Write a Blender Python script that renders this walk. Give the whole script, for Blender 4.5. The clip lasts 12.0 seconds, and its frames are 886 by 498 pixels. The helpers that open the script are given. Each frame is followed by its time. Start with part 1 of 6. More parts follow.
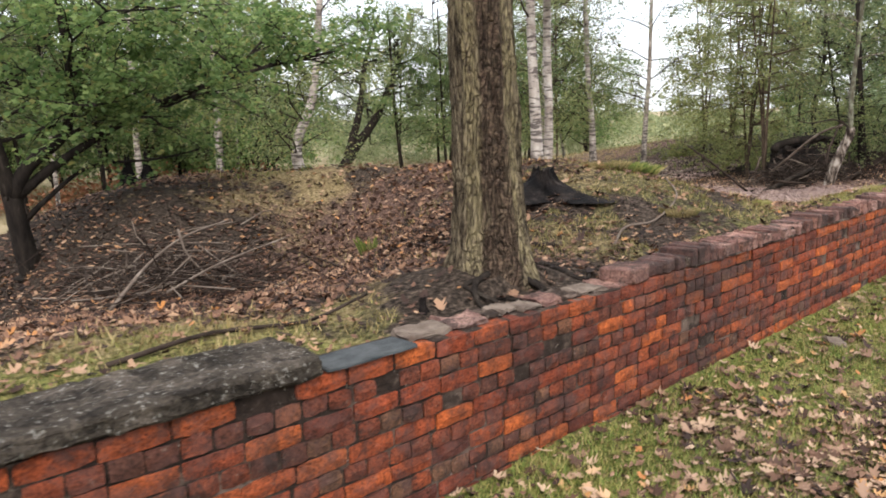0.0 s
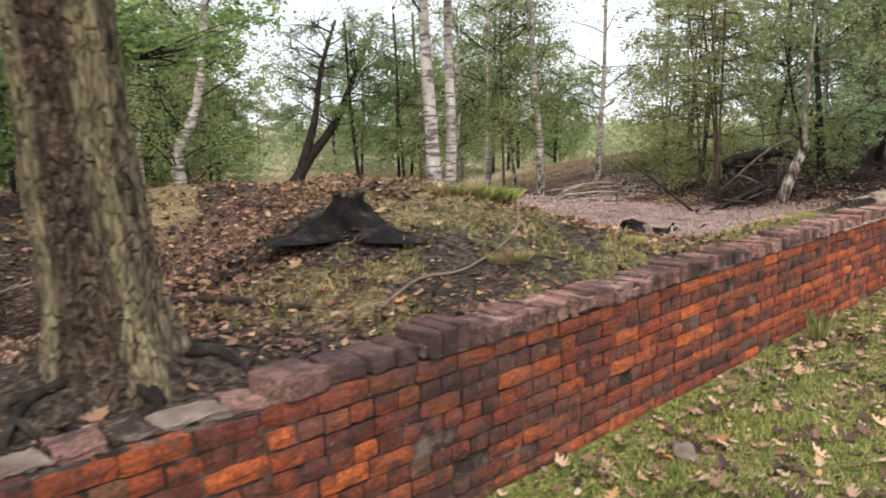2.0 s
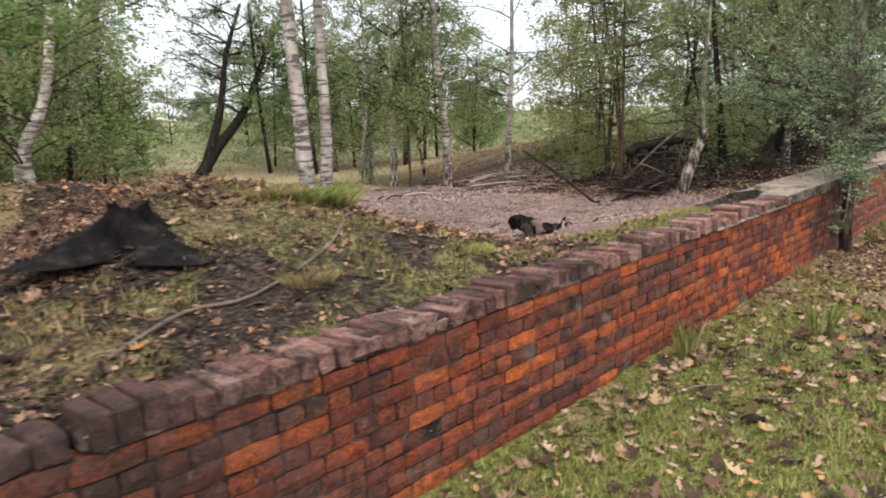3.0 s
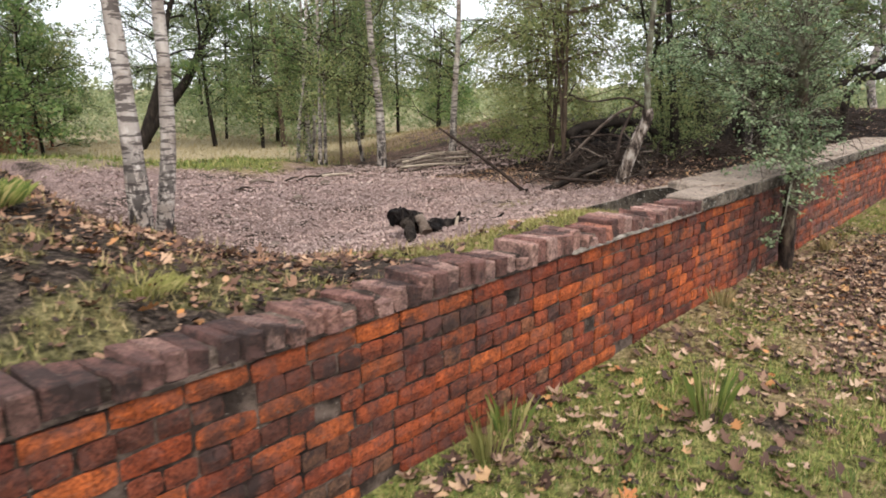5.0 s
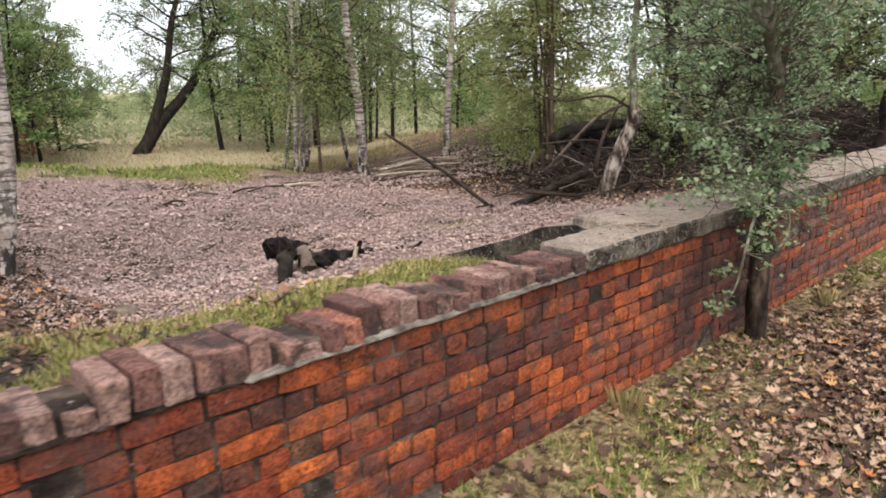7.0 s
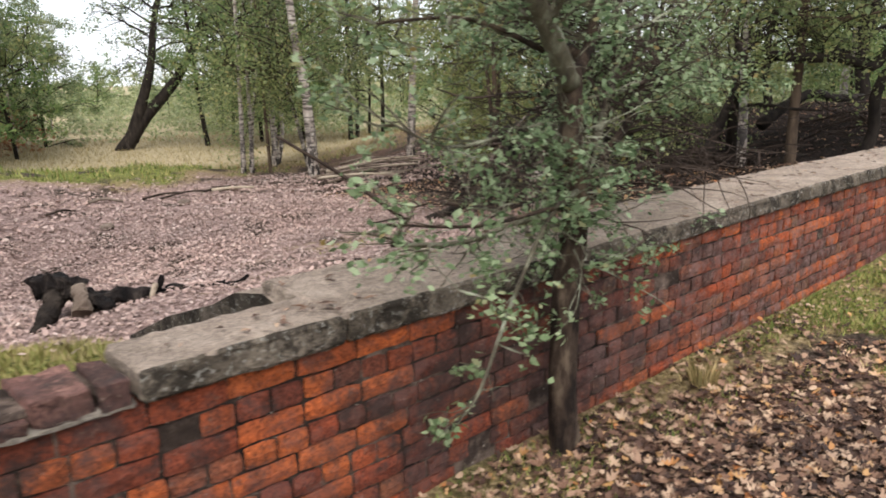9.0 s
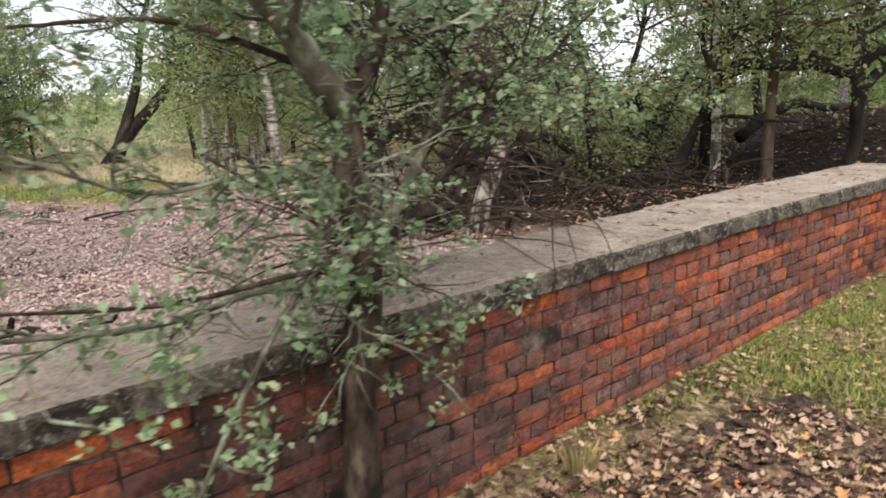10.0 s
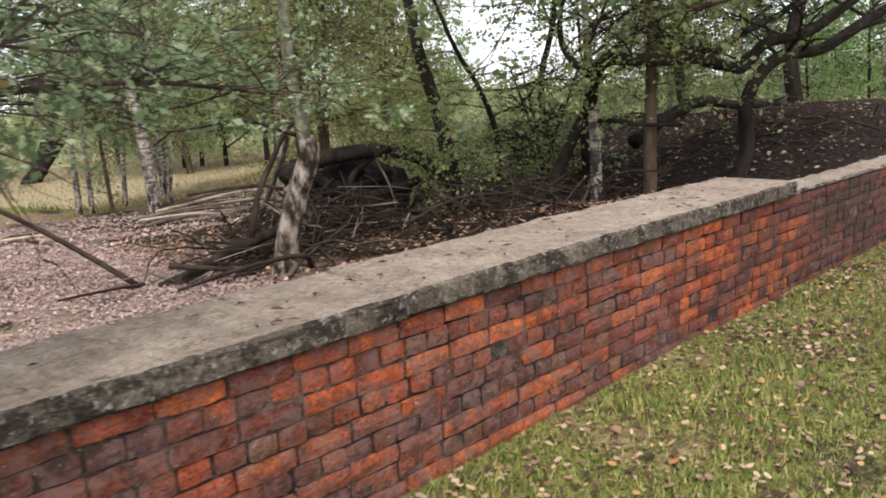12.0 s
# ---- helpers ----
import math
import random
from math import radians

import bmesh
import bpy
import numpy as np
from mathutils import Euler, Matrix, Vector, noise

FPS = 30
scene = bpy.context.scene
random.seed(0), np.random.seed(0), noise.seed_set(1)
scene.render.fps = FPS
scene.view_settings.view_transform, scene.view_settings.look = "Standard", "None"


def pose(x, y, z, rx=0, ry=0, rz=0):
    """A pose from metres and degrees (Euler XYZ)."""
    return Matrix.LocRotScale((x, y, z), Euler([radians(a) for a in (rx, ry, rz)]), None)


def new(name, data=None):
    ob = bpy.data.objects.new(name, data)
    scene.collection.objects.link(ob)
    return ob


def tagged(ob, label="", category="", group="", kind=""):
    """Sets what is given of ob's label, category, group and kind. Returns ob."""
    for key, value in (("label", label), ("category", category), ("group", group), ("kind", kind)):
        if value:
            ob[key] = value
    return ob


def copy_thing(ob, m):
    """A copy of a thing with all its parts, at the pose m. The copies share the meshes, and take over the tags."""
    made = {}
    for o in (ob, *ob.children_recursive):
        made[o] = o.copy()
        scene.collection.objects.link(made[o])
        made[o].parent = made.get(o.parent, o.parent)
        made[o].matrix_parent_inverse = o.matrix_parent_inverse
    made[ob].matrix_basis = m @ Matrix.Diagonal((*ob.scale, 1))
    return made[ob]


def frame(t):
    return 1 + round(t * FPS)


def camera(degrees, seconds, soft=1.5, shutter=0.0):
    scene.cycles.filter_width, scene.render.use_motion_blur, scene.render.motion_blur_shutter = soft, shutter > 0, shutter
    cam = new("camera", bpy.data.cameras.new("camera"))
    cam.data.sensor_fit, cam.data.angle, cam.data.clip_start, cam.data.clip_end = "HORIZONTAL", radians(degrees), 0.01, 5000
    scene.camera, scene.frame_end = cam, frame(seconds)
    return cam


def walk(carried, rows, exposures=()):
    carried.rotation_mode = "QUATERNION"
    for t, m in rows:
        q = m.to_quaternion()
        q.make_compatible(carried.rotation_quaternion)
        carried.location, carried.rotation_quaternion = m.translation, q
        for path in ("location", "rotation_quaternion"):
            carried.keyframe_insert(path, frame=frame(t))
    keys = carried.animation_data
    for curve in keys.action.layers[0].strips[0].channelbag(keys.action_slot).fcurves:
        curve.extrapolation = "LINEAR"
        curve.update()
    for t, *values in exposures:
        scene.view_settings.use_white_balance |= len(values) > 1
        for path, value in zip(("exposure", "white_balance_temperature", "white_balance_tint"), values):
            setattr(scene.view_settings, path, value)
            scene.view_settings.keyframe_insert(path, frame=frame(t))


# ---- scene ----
cam = camera(63.0, 12.0, soft=1.8, shutter=0.3)
METRES, EYE, TILT, LEAN, TURN = 13.0, 1.5, 0.0, 0.0, -42.3
ROWS = [
    (0.0, 0.0, 0.0, 0.0, -0.3, -10.45, 1.61),
    (0.5, 0.0318, 0.0266, 0.0002, 1.7, -10.63, 1.59),
    (1.0, 0.059, 0.0577, -0.0019, 2.84, -10.54, 1.25),
    (1.5, 0.0903, 0.0885, -0.0023, 1.95, -10.12, 1.08),
    (2.0, 0.121, 0.1219, -0.0026, -0.76, -9.74, 1.21),
    (2.5, 0.1509, 0.1532, -0.0005, -3.31, -10.04, 1.56),
    (3.0, 0.1814, 0.1809, -0.0021, -6.09, -10.8, 1.64),
    (3.5, 0.2102, 0.2129, -0.0052, -8.49, -11.38, 1.49),
    (5.5, 0.3256, 0.336, -0.0108, -5.95, -12.95, -0.01),
    (6.0, 0.3542, 0.3692, -0.0125, -5.2, -12.92, 0.18),
    (6.5, 0.3865, 0.3987, -0.0134, -4.2, -12.69, 0.44),
    (8.5, 0.5049, 0.5058, -0.0099, 0.03, -13.05, 1.15),
    (9.0, 0.5396, 0.5259, -0.0113, -0.25, -13.27, 1.03),
    (9.5, 0.5705, 0.5505, -0.0132, -0.05, -12.85, 1.13),
    (10.0, 0.6013, 0.5781, -0.0102, 0.75, -12.56, 1.44),
    (10.5, 0.6348, 0.6024, -0.0088, 0.51, -12.48, 1.77),
    (11.0, 0.6658, 0.6298, -0.0093, -0.2, -12.27, 2.25),
    (11.5, 0.6992, 0.6535, -0.0096, -0.45, -12.32, 2.62),
    (12.0, 0.7267, 0.68, -0.0119, -0.4, -12.38, 3.11),
]
# The clip's camera darkens and brightens its picture a little on the way.
EXPOSURES = [(0.0, 0.2), (1.0, 0.23), (2.0, 0.2), (2.6, 0.02), (3.5, 0.02), (5.5, 0.13), (9.5, 0.14), (10.2, 0.3), (11.4, 0.34), (12.0, 0.17)]
walk(cam, [(t, pose(0, 0, EYE, TILT, LEAN, TURN) @ pose(METRES * x, METRES * y, METRES * z, 90 + pitch, roll, yaw)) for t, x, y, z, yaw, pitch, roll in ROWS], EXPOSURES)

# ---- light ----
world = bpy.data.worlds.new("overcast_sky")
scene.world = world
world.use_nodes = True
wt = world.node_tree
sky = wt.nodes.new("ShaderNodeTexSky")
sky.sky_type = "NISHITA"
sky.sun_disc = False
sky.sun_elevation = radians(58)
sky.sun_rotation = radians(220)
sky.dust_density = 4.0
milky = wt.nodes.new("ShaderNodeMix")
milky.data_type = "RGBA"
milky.inputs[0].default_value = 0.72
milky.inputs[7].default_value = (6.55, 6.7, 7.15, 1)
wt.links.new(sky.outputs[0], milky.inputs[6])
wt.links.new(milky.outputs[2], wt.nodes["Background"].inputs["Color"])
wt.nodes["Background"].inputs["Strength"].default_value = 0.25

sun_data = bpy.data.lights.new("sun", "SUN")
sun_data.energy = 3.6
sun_data.angle = radians(55)
sun_data.color = (1.0, 0.97, 0.92)
sun = new("sun", sun_data)
sun.matrix_world = pose(0, 0, 30, 32, 0, -40)


# ---- small numeric helpers ----
LATTICE = np.random.RandomState(5).rand(256, 256)


def value_noise(x, y, size, shift=0):
    x, y = np.asarray(x, float) / size + 37.3 * shift, np.asarray(y, float) / size + 91.7 * shift
    i, j = np.floor(x).astype(int), np.floor(y).astype(int)
    u, v = x - i, y - j
    u, v = u * u * (3 - 2 * u), v * v * (3 - 2 * v)
    a, b = LATTICE[i % 256, j % 256], LATTICE[(i + 1) % 256, j % 256]
    c, d = LATTICE[i % 256, (j + 1) % 256], LATTICE[(i + 1) % 256, (j + 1) % 256]
    return (a * (1 - u) + b * u) * (1 - v) + (c * (1 - u) + d * u) * v


def fbm(x, y, size, shift=0):
    return 0.55 * value_noise(x, y, size, shift) + 0.28 * value_noise(x, y, size / 2.1, shift + 1) + 0.17 * value_noise(x, y, size / 4.3, shift + 2)


def smooth(a, b, v):
    s = np.clip((np.asarray(v, float) - a) / (b - a), 0, 1)
    return s * s * (3 - 2 * s)


# Hills and hollows behind the wall: centre x, y, spread, height.
BUMPS = [
    (3, 3.2, 1.6, 0.47),
    (6.3, 4.4, 1.4, 0.56),
    (8.6, 6.6, 1.2, 0.37),
    (4.5, 10.5, 2.2, 1.22),
    (7.3, 10.5, 2.2, 0.49),
    (2.5, 7, 1.6, 0.01),
    (9.5, 2.9, 1.6, 0.60),
    (6, 2.6, 1.8, 0.35),
    (0, 3, 1.8, 0.51),
    (-4, 4, 3, 0.61),
    (11, 7, 2.2, -0.41),
    (14, 6, 2.5, 0.26),
    (18, 10, 3.2, -0.18),
    (20.3, 4, 1.8, 0.31),
    (23, 4, 2.5, 0.29),
    (28, 4, 4, 0.95),
    (26, 15, 4.5, 0.57),
    (0, 10, 4, -0.26),
    (14, 13, 4, 0.00),
    (5, 6, 1.3, 0.41),
    (1.8, 11, 1.8, -0.62),
    (8, 16, 3, 0.50),
    (20.5, 19, 3, -0.18),
    (31, 16, 5, 0.77),
]
# Smaller dips and swellings, the same way.
SWELLS = [
    (8.2, 4.4, 0.8, 0.09),
    (9.3, 5.6, 0.9, -0.17),
    (10.3, 4.3, 0.8, -0.10),
    (11.3, 5.5, 0.9, 0.19),
    (9.5, 7.5, 1.0, -0.07),
    (8.3, 7.2, 0.9, 0.04),
    (3.1, 6, 0.8, -0.07),
    (9.6, 3.2, 0.8, 0.00),
    (11.2, 3.3, 0.9, 0.04),
    (13, 3.6, 1, 0.10),
    (15.2, 6.7, 1.0, -0.16),
    (18, 5.5, 1.0, 0.19),
    (19.6, 5.2, 0.8, -0.21),
    (18, 3.4, 0.9, 0.21),
    (4.4, 9.5, 1, -0.10),
    (7, 6.2, 0.9, 0.18),
    (2.2, 10.2, 1.0, -0.01),
    (12, 15, 1.6, 0.48),
    (15.5, 15.2, 1.4, 0.4),
    (9.4, 14.6, 1.3, 0.35),
    (8.7, 6.0, 0.9, -0.16),
    (9.9, 3.0, 0.5, 0.12),
    (9.2, 7.6, 0.8, -0.15),
    (8.0, 4.3, 0.7, -0.09),
    (10.6, 3.05, 0.5, 0.12),
]
# The broad shoulder of the mound, the same way.
SHOULDER = [
    (1.2, 5.2, 1.15, 0.06),
    (1.2, 7.2, 1.15, 0.13),
    (1.2, 9.2, 1.15, -0.81),
    (1.2, 11.0, 1.15, -0.09),
    (1.2, 12.8, 1.15, 0.05),
    (3.0, 5.2, 1.15, -0.08),
    (3.0, 7.2, 1.15, 0.07),
    (3.0, 9.2, 1.15, 0.60),
    (3.0, 11.0, 1.15, 0.26),
    (3.0, 12.8, 1.15, 0.29),
    (4.8, 5.2, 1.15, 0.08),
    (4.8, 7.2, 1.15, -0.91),
    (4.8, 9.2, 1.15, -0.27),
    (4.8, 11.0, 1.15, -0.26),
    (6.6, 5.2, 1.15, 0.22),
    (6.6, 7.2, 1.15, 0.61),
    (6.6, 9.2, 1.15, 0.12),
    (6.6, 11.0, 1.15, -0.14),
    (6.6, 12.8, 1.15, 0.26),
    (8.2, 5.2, 1.15, -0.22),
    (8.2, 7.2, 1.15, -0.02),
    (8.2, 9.2, 1.15, 0.03),
    (8.2, 11.0, 1.15, -0.41),
    (8.2, 12.8, 1.15, -1.50),
]


def ground(x, y):
    """The height of the ground: level lawn before the wall, mound and hollow behind it."""
    x, y = np.asarray(x, float), np.asarray(y, float)
    front = -0.175 + 0.05 * (fbm(x, y, 1.3, 4) - 0.5) + 0.02 * (value_noise(x, y, 0.25, 7) - 0.5)
    back = -0.25 - 0.75 * smooth(9, 19, y)
    for cx, cy, s, h in BUMPS + SWELLS + SHOULDER:
        back = back + h * np.exp(-((x - cx) ** 2 + (y - cy) ** 2) / (2 * s * s))
    near = 1 - smooth(14, 30, y)
    back = back + near * (0.11 * (fbm(x, y, 1.1, 11) - 0.5) + 0.05 * (value_noise(x, y, 0.3, 13) - 0.5))
    back = back + 0.16 * np.exp(-((x - 3.1) ** 2 + (y - 2.95) ** 2) / 0.3)
    back = np.where(y < 2.75, np.minimum(back, np.where(x < 10.3, 0.49, 0.4)), back)
    side = smooth(2.25, 2.4, y)
    far = smooth(26, 34, x) + smooth(-6, -14, x)
    step = front * (1 - side) + back * side
    even = -0.17 + smooth(2, 20, y) * -0.83
    far = np.clip(far, 0, 1)
    return step * (1 - far) + even * far


def cover(x, y):
    """Shares of grass, leaf litter and bare soil on the ground; the rest is dry straw."""
    x, y = np.asarray(x, float), np.asarray(y, float)
    n1, n2, n3 = fbm(x, y, 1.0, 21), fbm(x, y, 0.5, 31), fbm(x, y, 2.2, 41)
    front = y < 2.3
    bare = np.exp(-((x - 12.3) ** 2 / 3.5 + (y - 1.1) ** 2 / 0.8))
    n4 = fbm(x, y, 0.22, 51)
    fg = 0.68 - 0.75 * bare + 0.9 * (n1 - 0.5) + 1.3 * (n4 - 0.5) + 0.2 * smooth(13.5, 15, x) + 0.14 * smooth(10.8, 9.5, x)
    fl = 0.4 + 0.7 * (n4 - 0.5) + 0.75 * bare + 1.3 * (n3 - 0.5) - 0.1 * smooth(10.8, 9.5, x) - 0.2 * smooth(13.8, 15, x)
    fs = 0.08 + 1.8 * np.clip(n2 - 0.52, 0, 1) + 0.6 * bare * (n1 + 0.3)
    verge = 1 - smooth(3.0, 3.9, y + 0.5 * (n1 - 0.5))
    verge = verge * (1 - smooth(10.2, 11.2, x)) * np.clip(smooth(7.2, 8.8, x) + smooth(3.2, 2.4, x), 0.15, 1)
    hollow = smooth(4.2, 3.0, x + 0.25 * (y - 6)) * smooth(4.0, 5.0, y)
    pit = smooth(8.8, 10.2, x + 0.6 * (n1 - 0.5)) * smooth(3.3, 4.6, y) * (1 - smooth(12.5, 15, y + 2 * (n1 - 0.5)))
    wood = smooth(16, 18.5, x) * (1 - smooth(11, 14, y))
    open_field = smooth(18, 22, y + 1.5 * (n3 - 0.5))
    roots = np.exp(-((x - 3.05) ** 2 + (y - 2.75) ** 2) / 0.5)
    bg = 0.35 + 0.9 * (n1 - 0.5) + 0.35 * verge - 0.6 * hollow - 0.75 * pit - 0.9 * wood
    bg = bg + 0.8 * np.exp(-((x - 13) ** 2 / 8 + (y - 14.5) ** 2 / 1.2)) + 0.4 * np.exp(-((x - 6.5) ** 2 + (y - 4.2) ** 2) / 0.15) - roots
    mound = smooth(3.2, 4.2, x) * smooth(9.2, 8.0, x) * smooth(7.5, 5.5, y)
    strip = smooth(8.2, 9.2, x) * smooth(11.2, 10.6, x) * smooth(4.4, 3.4, y)
    bank = np.exp(-((x - 13) ** 2 / 22 + (y - 15) ** 2 / 5))
    bg = bg + 0.3 * mound * (n2 + 0.4) + 2.6 * pit * np.clip(fbm(x, y, 1.5, 71) - 0.4, 0, 1) * smooth(7.5, 6, y) + 0.95 * strip + 0.5 * bank * (n1 + 0.5)
    bl = 0.6 - 0.8 * strip - 0.5 * bank - 0.5 * pit * np.clip(fbm(x, y, 1.6, 61) - 0.45, 0, 1) + 1.0 * (n3 - 0.5) - 0.35 * verge + 0.5 * hollow + 0.55 * pit + 0.45 * wood - 0.4 * roots
    bs = 0.18 + 2.2 * np.clip(n2 - 0.5, 0, 1) + 0.6 * mound * (n1 + 0.1) - 0.6 * strip + 1.6 * roots + 3.0 * wood * (n1 + 0.6) + 0.6 * hollow * (n1 + 0.2) - 0.1 * verge
    slope = smooth(5.2, 3.6, x) * smooth(7.4, 8.6, y) * smooth(14.5, 13, y)
    bs, bl = bs + 0.55 * slope * (n1 + 0.35), bl - 0.1 * slope
    bl = bl - 1.6 * pit * np.clip(fbm(x, y, 1.5, 71) - 0.42, 0, 1) * smooth(7.8, 6.2, y)
    bg, bl, bs = bg * (1 - open_field * 0.85), bl * (1 - open_field), bs * (1 - open_field)
    g, l, s = np.where(front, fg, bg), np.where(front, fl, bl), np.where(front, fs, bs)
    return np.clip(g, 0, 1), np.clip(l, 0, 1), np.clip(s, 0, 1), np.where(front, 0, smooth(17, 21, y))


# ---- materials ----
def rgba(c):
    return (c[0], c[1], c[2], 1.0)


def surface(name, rough=0.9, spec=0.3):
    m = bpy.data.materials.new(name)
    m.use_nodes = True
    b = m.node_tree.nodes["Principled BSDF"]
    b.inputs["Roughness"].default_value = rough
    b.inputs["Specular IOR Level"].default_value = spec
    return m, m.node_tree, b


def spot(nt, kind="Position", stretch=(1, 1, 1)):
    """Coordinates: the place in the world, or on the object itself."""
    if kind == "Position":
        out = nt.nodes.new("ShaderNodeNewGeometry").outputs["Position"]
    else:
        out = nt.nodes.new("ShaderNodeTexCoord").outputs["Object"]
    mp = nt.nodes.new("ShaderNodeMapping")
    mp.inputs["Scale"].default_value = stretch
    nt.links.new(out, mp.inputs["Vector"])
    return mp.outputs["Vector"]


def speckle(nt, where, scale, detail=4.0, rough=0.6):
    t = nt.nodes.new("ShaderNodeTexNoise")
    t.inputs["Scale"].default_value = scale
    t.inputs["Detail"].default_value = detail
    t.inputs["Roughness"].default_value = rough
    nt.links.new(where, t.inputs["Vector"])
    return t.outputs["Fac"]


def ramp(nt, fac, stops, constant=False):
    r = nt.nodes.new("ShaderNodeValToRGB")
    if constant:
        r.color_ramp.interpolation = "CONSTANT"
    while len(r.color_ramp.elements) < len(stops):
        r.color_ramp.elements.new(0.5)
    for e, (p, c) in zip(r.color_ramp.elements, stops):
        e.position, e.color = p, rgba(c)
    nt.links.new(fac, r.inputs["Fac"])
    return r.outputs["Color"]


def blend(nt, fac, a, b, mode="MIX"):
    m = nt.nodes.new("ShaderNodeMix")
    m.data_type, m.blend_type = "RGBA", mode
    for value, slot in ((fac, 0), (a, 6), (b, 7)):
        if isinstance(value, (int, float)):
            m.inputs[slot].default_value = value
        elif isinstance(value, tuple):
            m.inputs[slot].default_value = rgba(value)
        else:
            nt.links.new(value, m.inputs[slot])
    return m.outputs[2]


def maths(nt, op, a, b=0.0):
    m = nt.nodes.new("ShaderNodeMath")
    m.operation = op
    for value, slot in ((a, 0), (b, 1)):
        if isinstance(value, (int, float)):
            m.inputs[slot].default_value = value
        else:
            nt.links.new(value, m.inputs[slot])
    return m.outputs[0]


def relief(nt, b, height, strength=0.5, distance=0.01):
    u = nt.nodes.new("ShaderNodeBump")
    u.inputs["Strength"].default_value = strength
    u.inputs["Distance"].default_value = distance
    nt.links.new(height, u.inputs["Height"])
    nt.links.new(u.outputs[0], b.inputs["Normal"])


BLACK, WHITE = (0, 0, 0), (1, 1, 1)


def brick_material(name, single, stops, grime=0.5):
    m, nt, b = surface(name, 0.88, 0.15)
    if single:
        chance = nt.nodes.new("ShaderNodeObjectInfo").outputs["Random"]
    else:
        chance = nt.nodes.new("ShaderNodeNewGeometry").outputs["Random Per Island"]
    tone = ramp(nt, chance, stops)
    where = spot(nt)
    patch = ramp(nt, speckle(nt, where, 16, 6, 0.7), [(0.3, (0.35, 0.33, 0.33)), (0.5, (0.85, 0.82, 0.8)), (0.7, (1.3, 1.25, 1.2))])
    tone = blend(nt, 0.95, tone, patch, "MULTIPLY")
    grain = ramp(nt, speckle(nt, where, 85, 4, 0.7), [(0.36, (0.25, 0.23, 0.22)), (0.48, (0.85, 0.82, 0.8)), (0.62, (1.3, 1.26, 1.2))])
    tone = blend(nt, 0.85, tone, grain, "MULTIPLY")
    damp = ramp(nt, speckle(nt, spot(nt, "Position", (1, 1, 2.2)), 0.85, 5, 0.65), [(0.46, BLACK), (0.6, WHITE)])
    dirt = ramp(nt, speckle(nt, where, 5.5, 7, 0.75), [(0.5, BLACK), (0.6, WHITE)])
    soot_and_shade = maths(nt, "MULTIPLY", maths(nt, "ADD", maths(nt, "MULTIPLY", damp, 0.95), dirt), grime)
    along = nt.nodes.new("ShaderNodeSeparateXYZ")
    nt.links.new(where, along.inputs[0])
    reach = maths(nt, "ADD", maths(nt, "MULTIPLY", maths(nt, "ABSOLUTE", maths(nt, "SUBTRACT", along.outputs[0], 3.9)), 0.22), maths(nt, "MULTIPLY", maths(nt, "SUBTRACT", speckle(nt, where, 2.2, 5, 0.7), 0.5), 1.6))
    crust_and_shade = ramp(nt, reach, [(0.1, (0.26, 0.26, 0.26)), (0.5, BLACK)])
    # Canopy shade over the far end, put into the brick colour.
    end = maths(nt, "ADD", maths(nt, "MULTIPLY", maths(nt, "SUBTRACT", 18.6, along.outputs[0]), 0.3), maths(nt, "MULTIPLY", maths(nt, "SUBTRACT", speckle(nt, where, 3.1, 5, 0.7), 0.5), 1.8))
    crust_and_shade = maths(nt, "ADD", crust_and_shade, ramp(nt, end, [(0.0, (0.6, 0.6, 0.6)), (0.45, BLACK)]))
    # Shade of the hawthorn about x 12.2, painted as darker brick.
    hawthorn_shade = maths(nt, "ADD", maths(nt, "MULTIPLY", maths(nt, "ABSOLUTE", maths(nt, "SUBTRACT", along.outputs[0], 12.2)), 0.42), maths(nt, "MULTIPLY", maths(nt, "SUBTRACT", speckle(nt, where, 4.3, 5, 0.7), 0.5), 2.0))
    crust_and_shade = maths(nt, "ADD", crust_and_shade, ramp(nt, hawthorn_shade, [(0.05, (0.5, 0.5, 0.5)), (0.5, BLACK)]))
    soot_and_shade = maths(nt, "ADD", soot_and_shade, crust_and_shade)
    tone = blend(nt, maths(nt, "MINIMUM", soot_and_shade, 0.9), tone, (0.045, 0.032, 0.029))
    bruise = ramp(nt, speckle(nt, where, 7.5, 7, 0.75), [(0.5, BLACK), (0.58, WHITE)])
    tone = blend(nt, maths(nt, "MULTIPLY", bruise, 0.45), tone, (0.15, 0.075, 0.065))
    bloom = ramp(nt, speckle(nt, where, 24, 6, 0.75), [(0.61, BLACK), (0.7, WHITE)])
    tone = blend(nt, maths(nt, "MULTIPLY", bloom, 0.5), tone, (0.33, 0.25, 0.2))
    spread = maths(nt, "ADD", maths(nt, "MULTIPLY", maths(nt, "ABSOLUTE", maths(nt, "SUBTRACT", along.outputs[0], 14.6)), 0.2), maths(nt, "MULTIPLY", maths(nt, "SUBTRACT", speckle(nt, spot(nt, "Position", (1, 1, 1.6)), 1.6, 5, 0.65), 0.5), 2.2))
    lime = ramp(nt, spread, [(0.2, WHITE), (0.5, (0.25, 0.25, 0.25)), (0.9, BLACK)])
    film = ramp(nt, speckle(nt, where, 13, 8, 0.8), [(0.47, BLACK), (0.58, WHITE)])
    tone = blend(nt, maths(nt, "MULTIPLY", maths(nt, "MULTIPLY", lime, film), 0.7), tone, (0.2, 0.125, 0.11))
    fleck = ramp(nt, speckle(nt, spot(nt, "Position", (1, 1, 1.8)), 34, 6, 0.75), [(0.63, BLACK), (0.68, WHITE)])
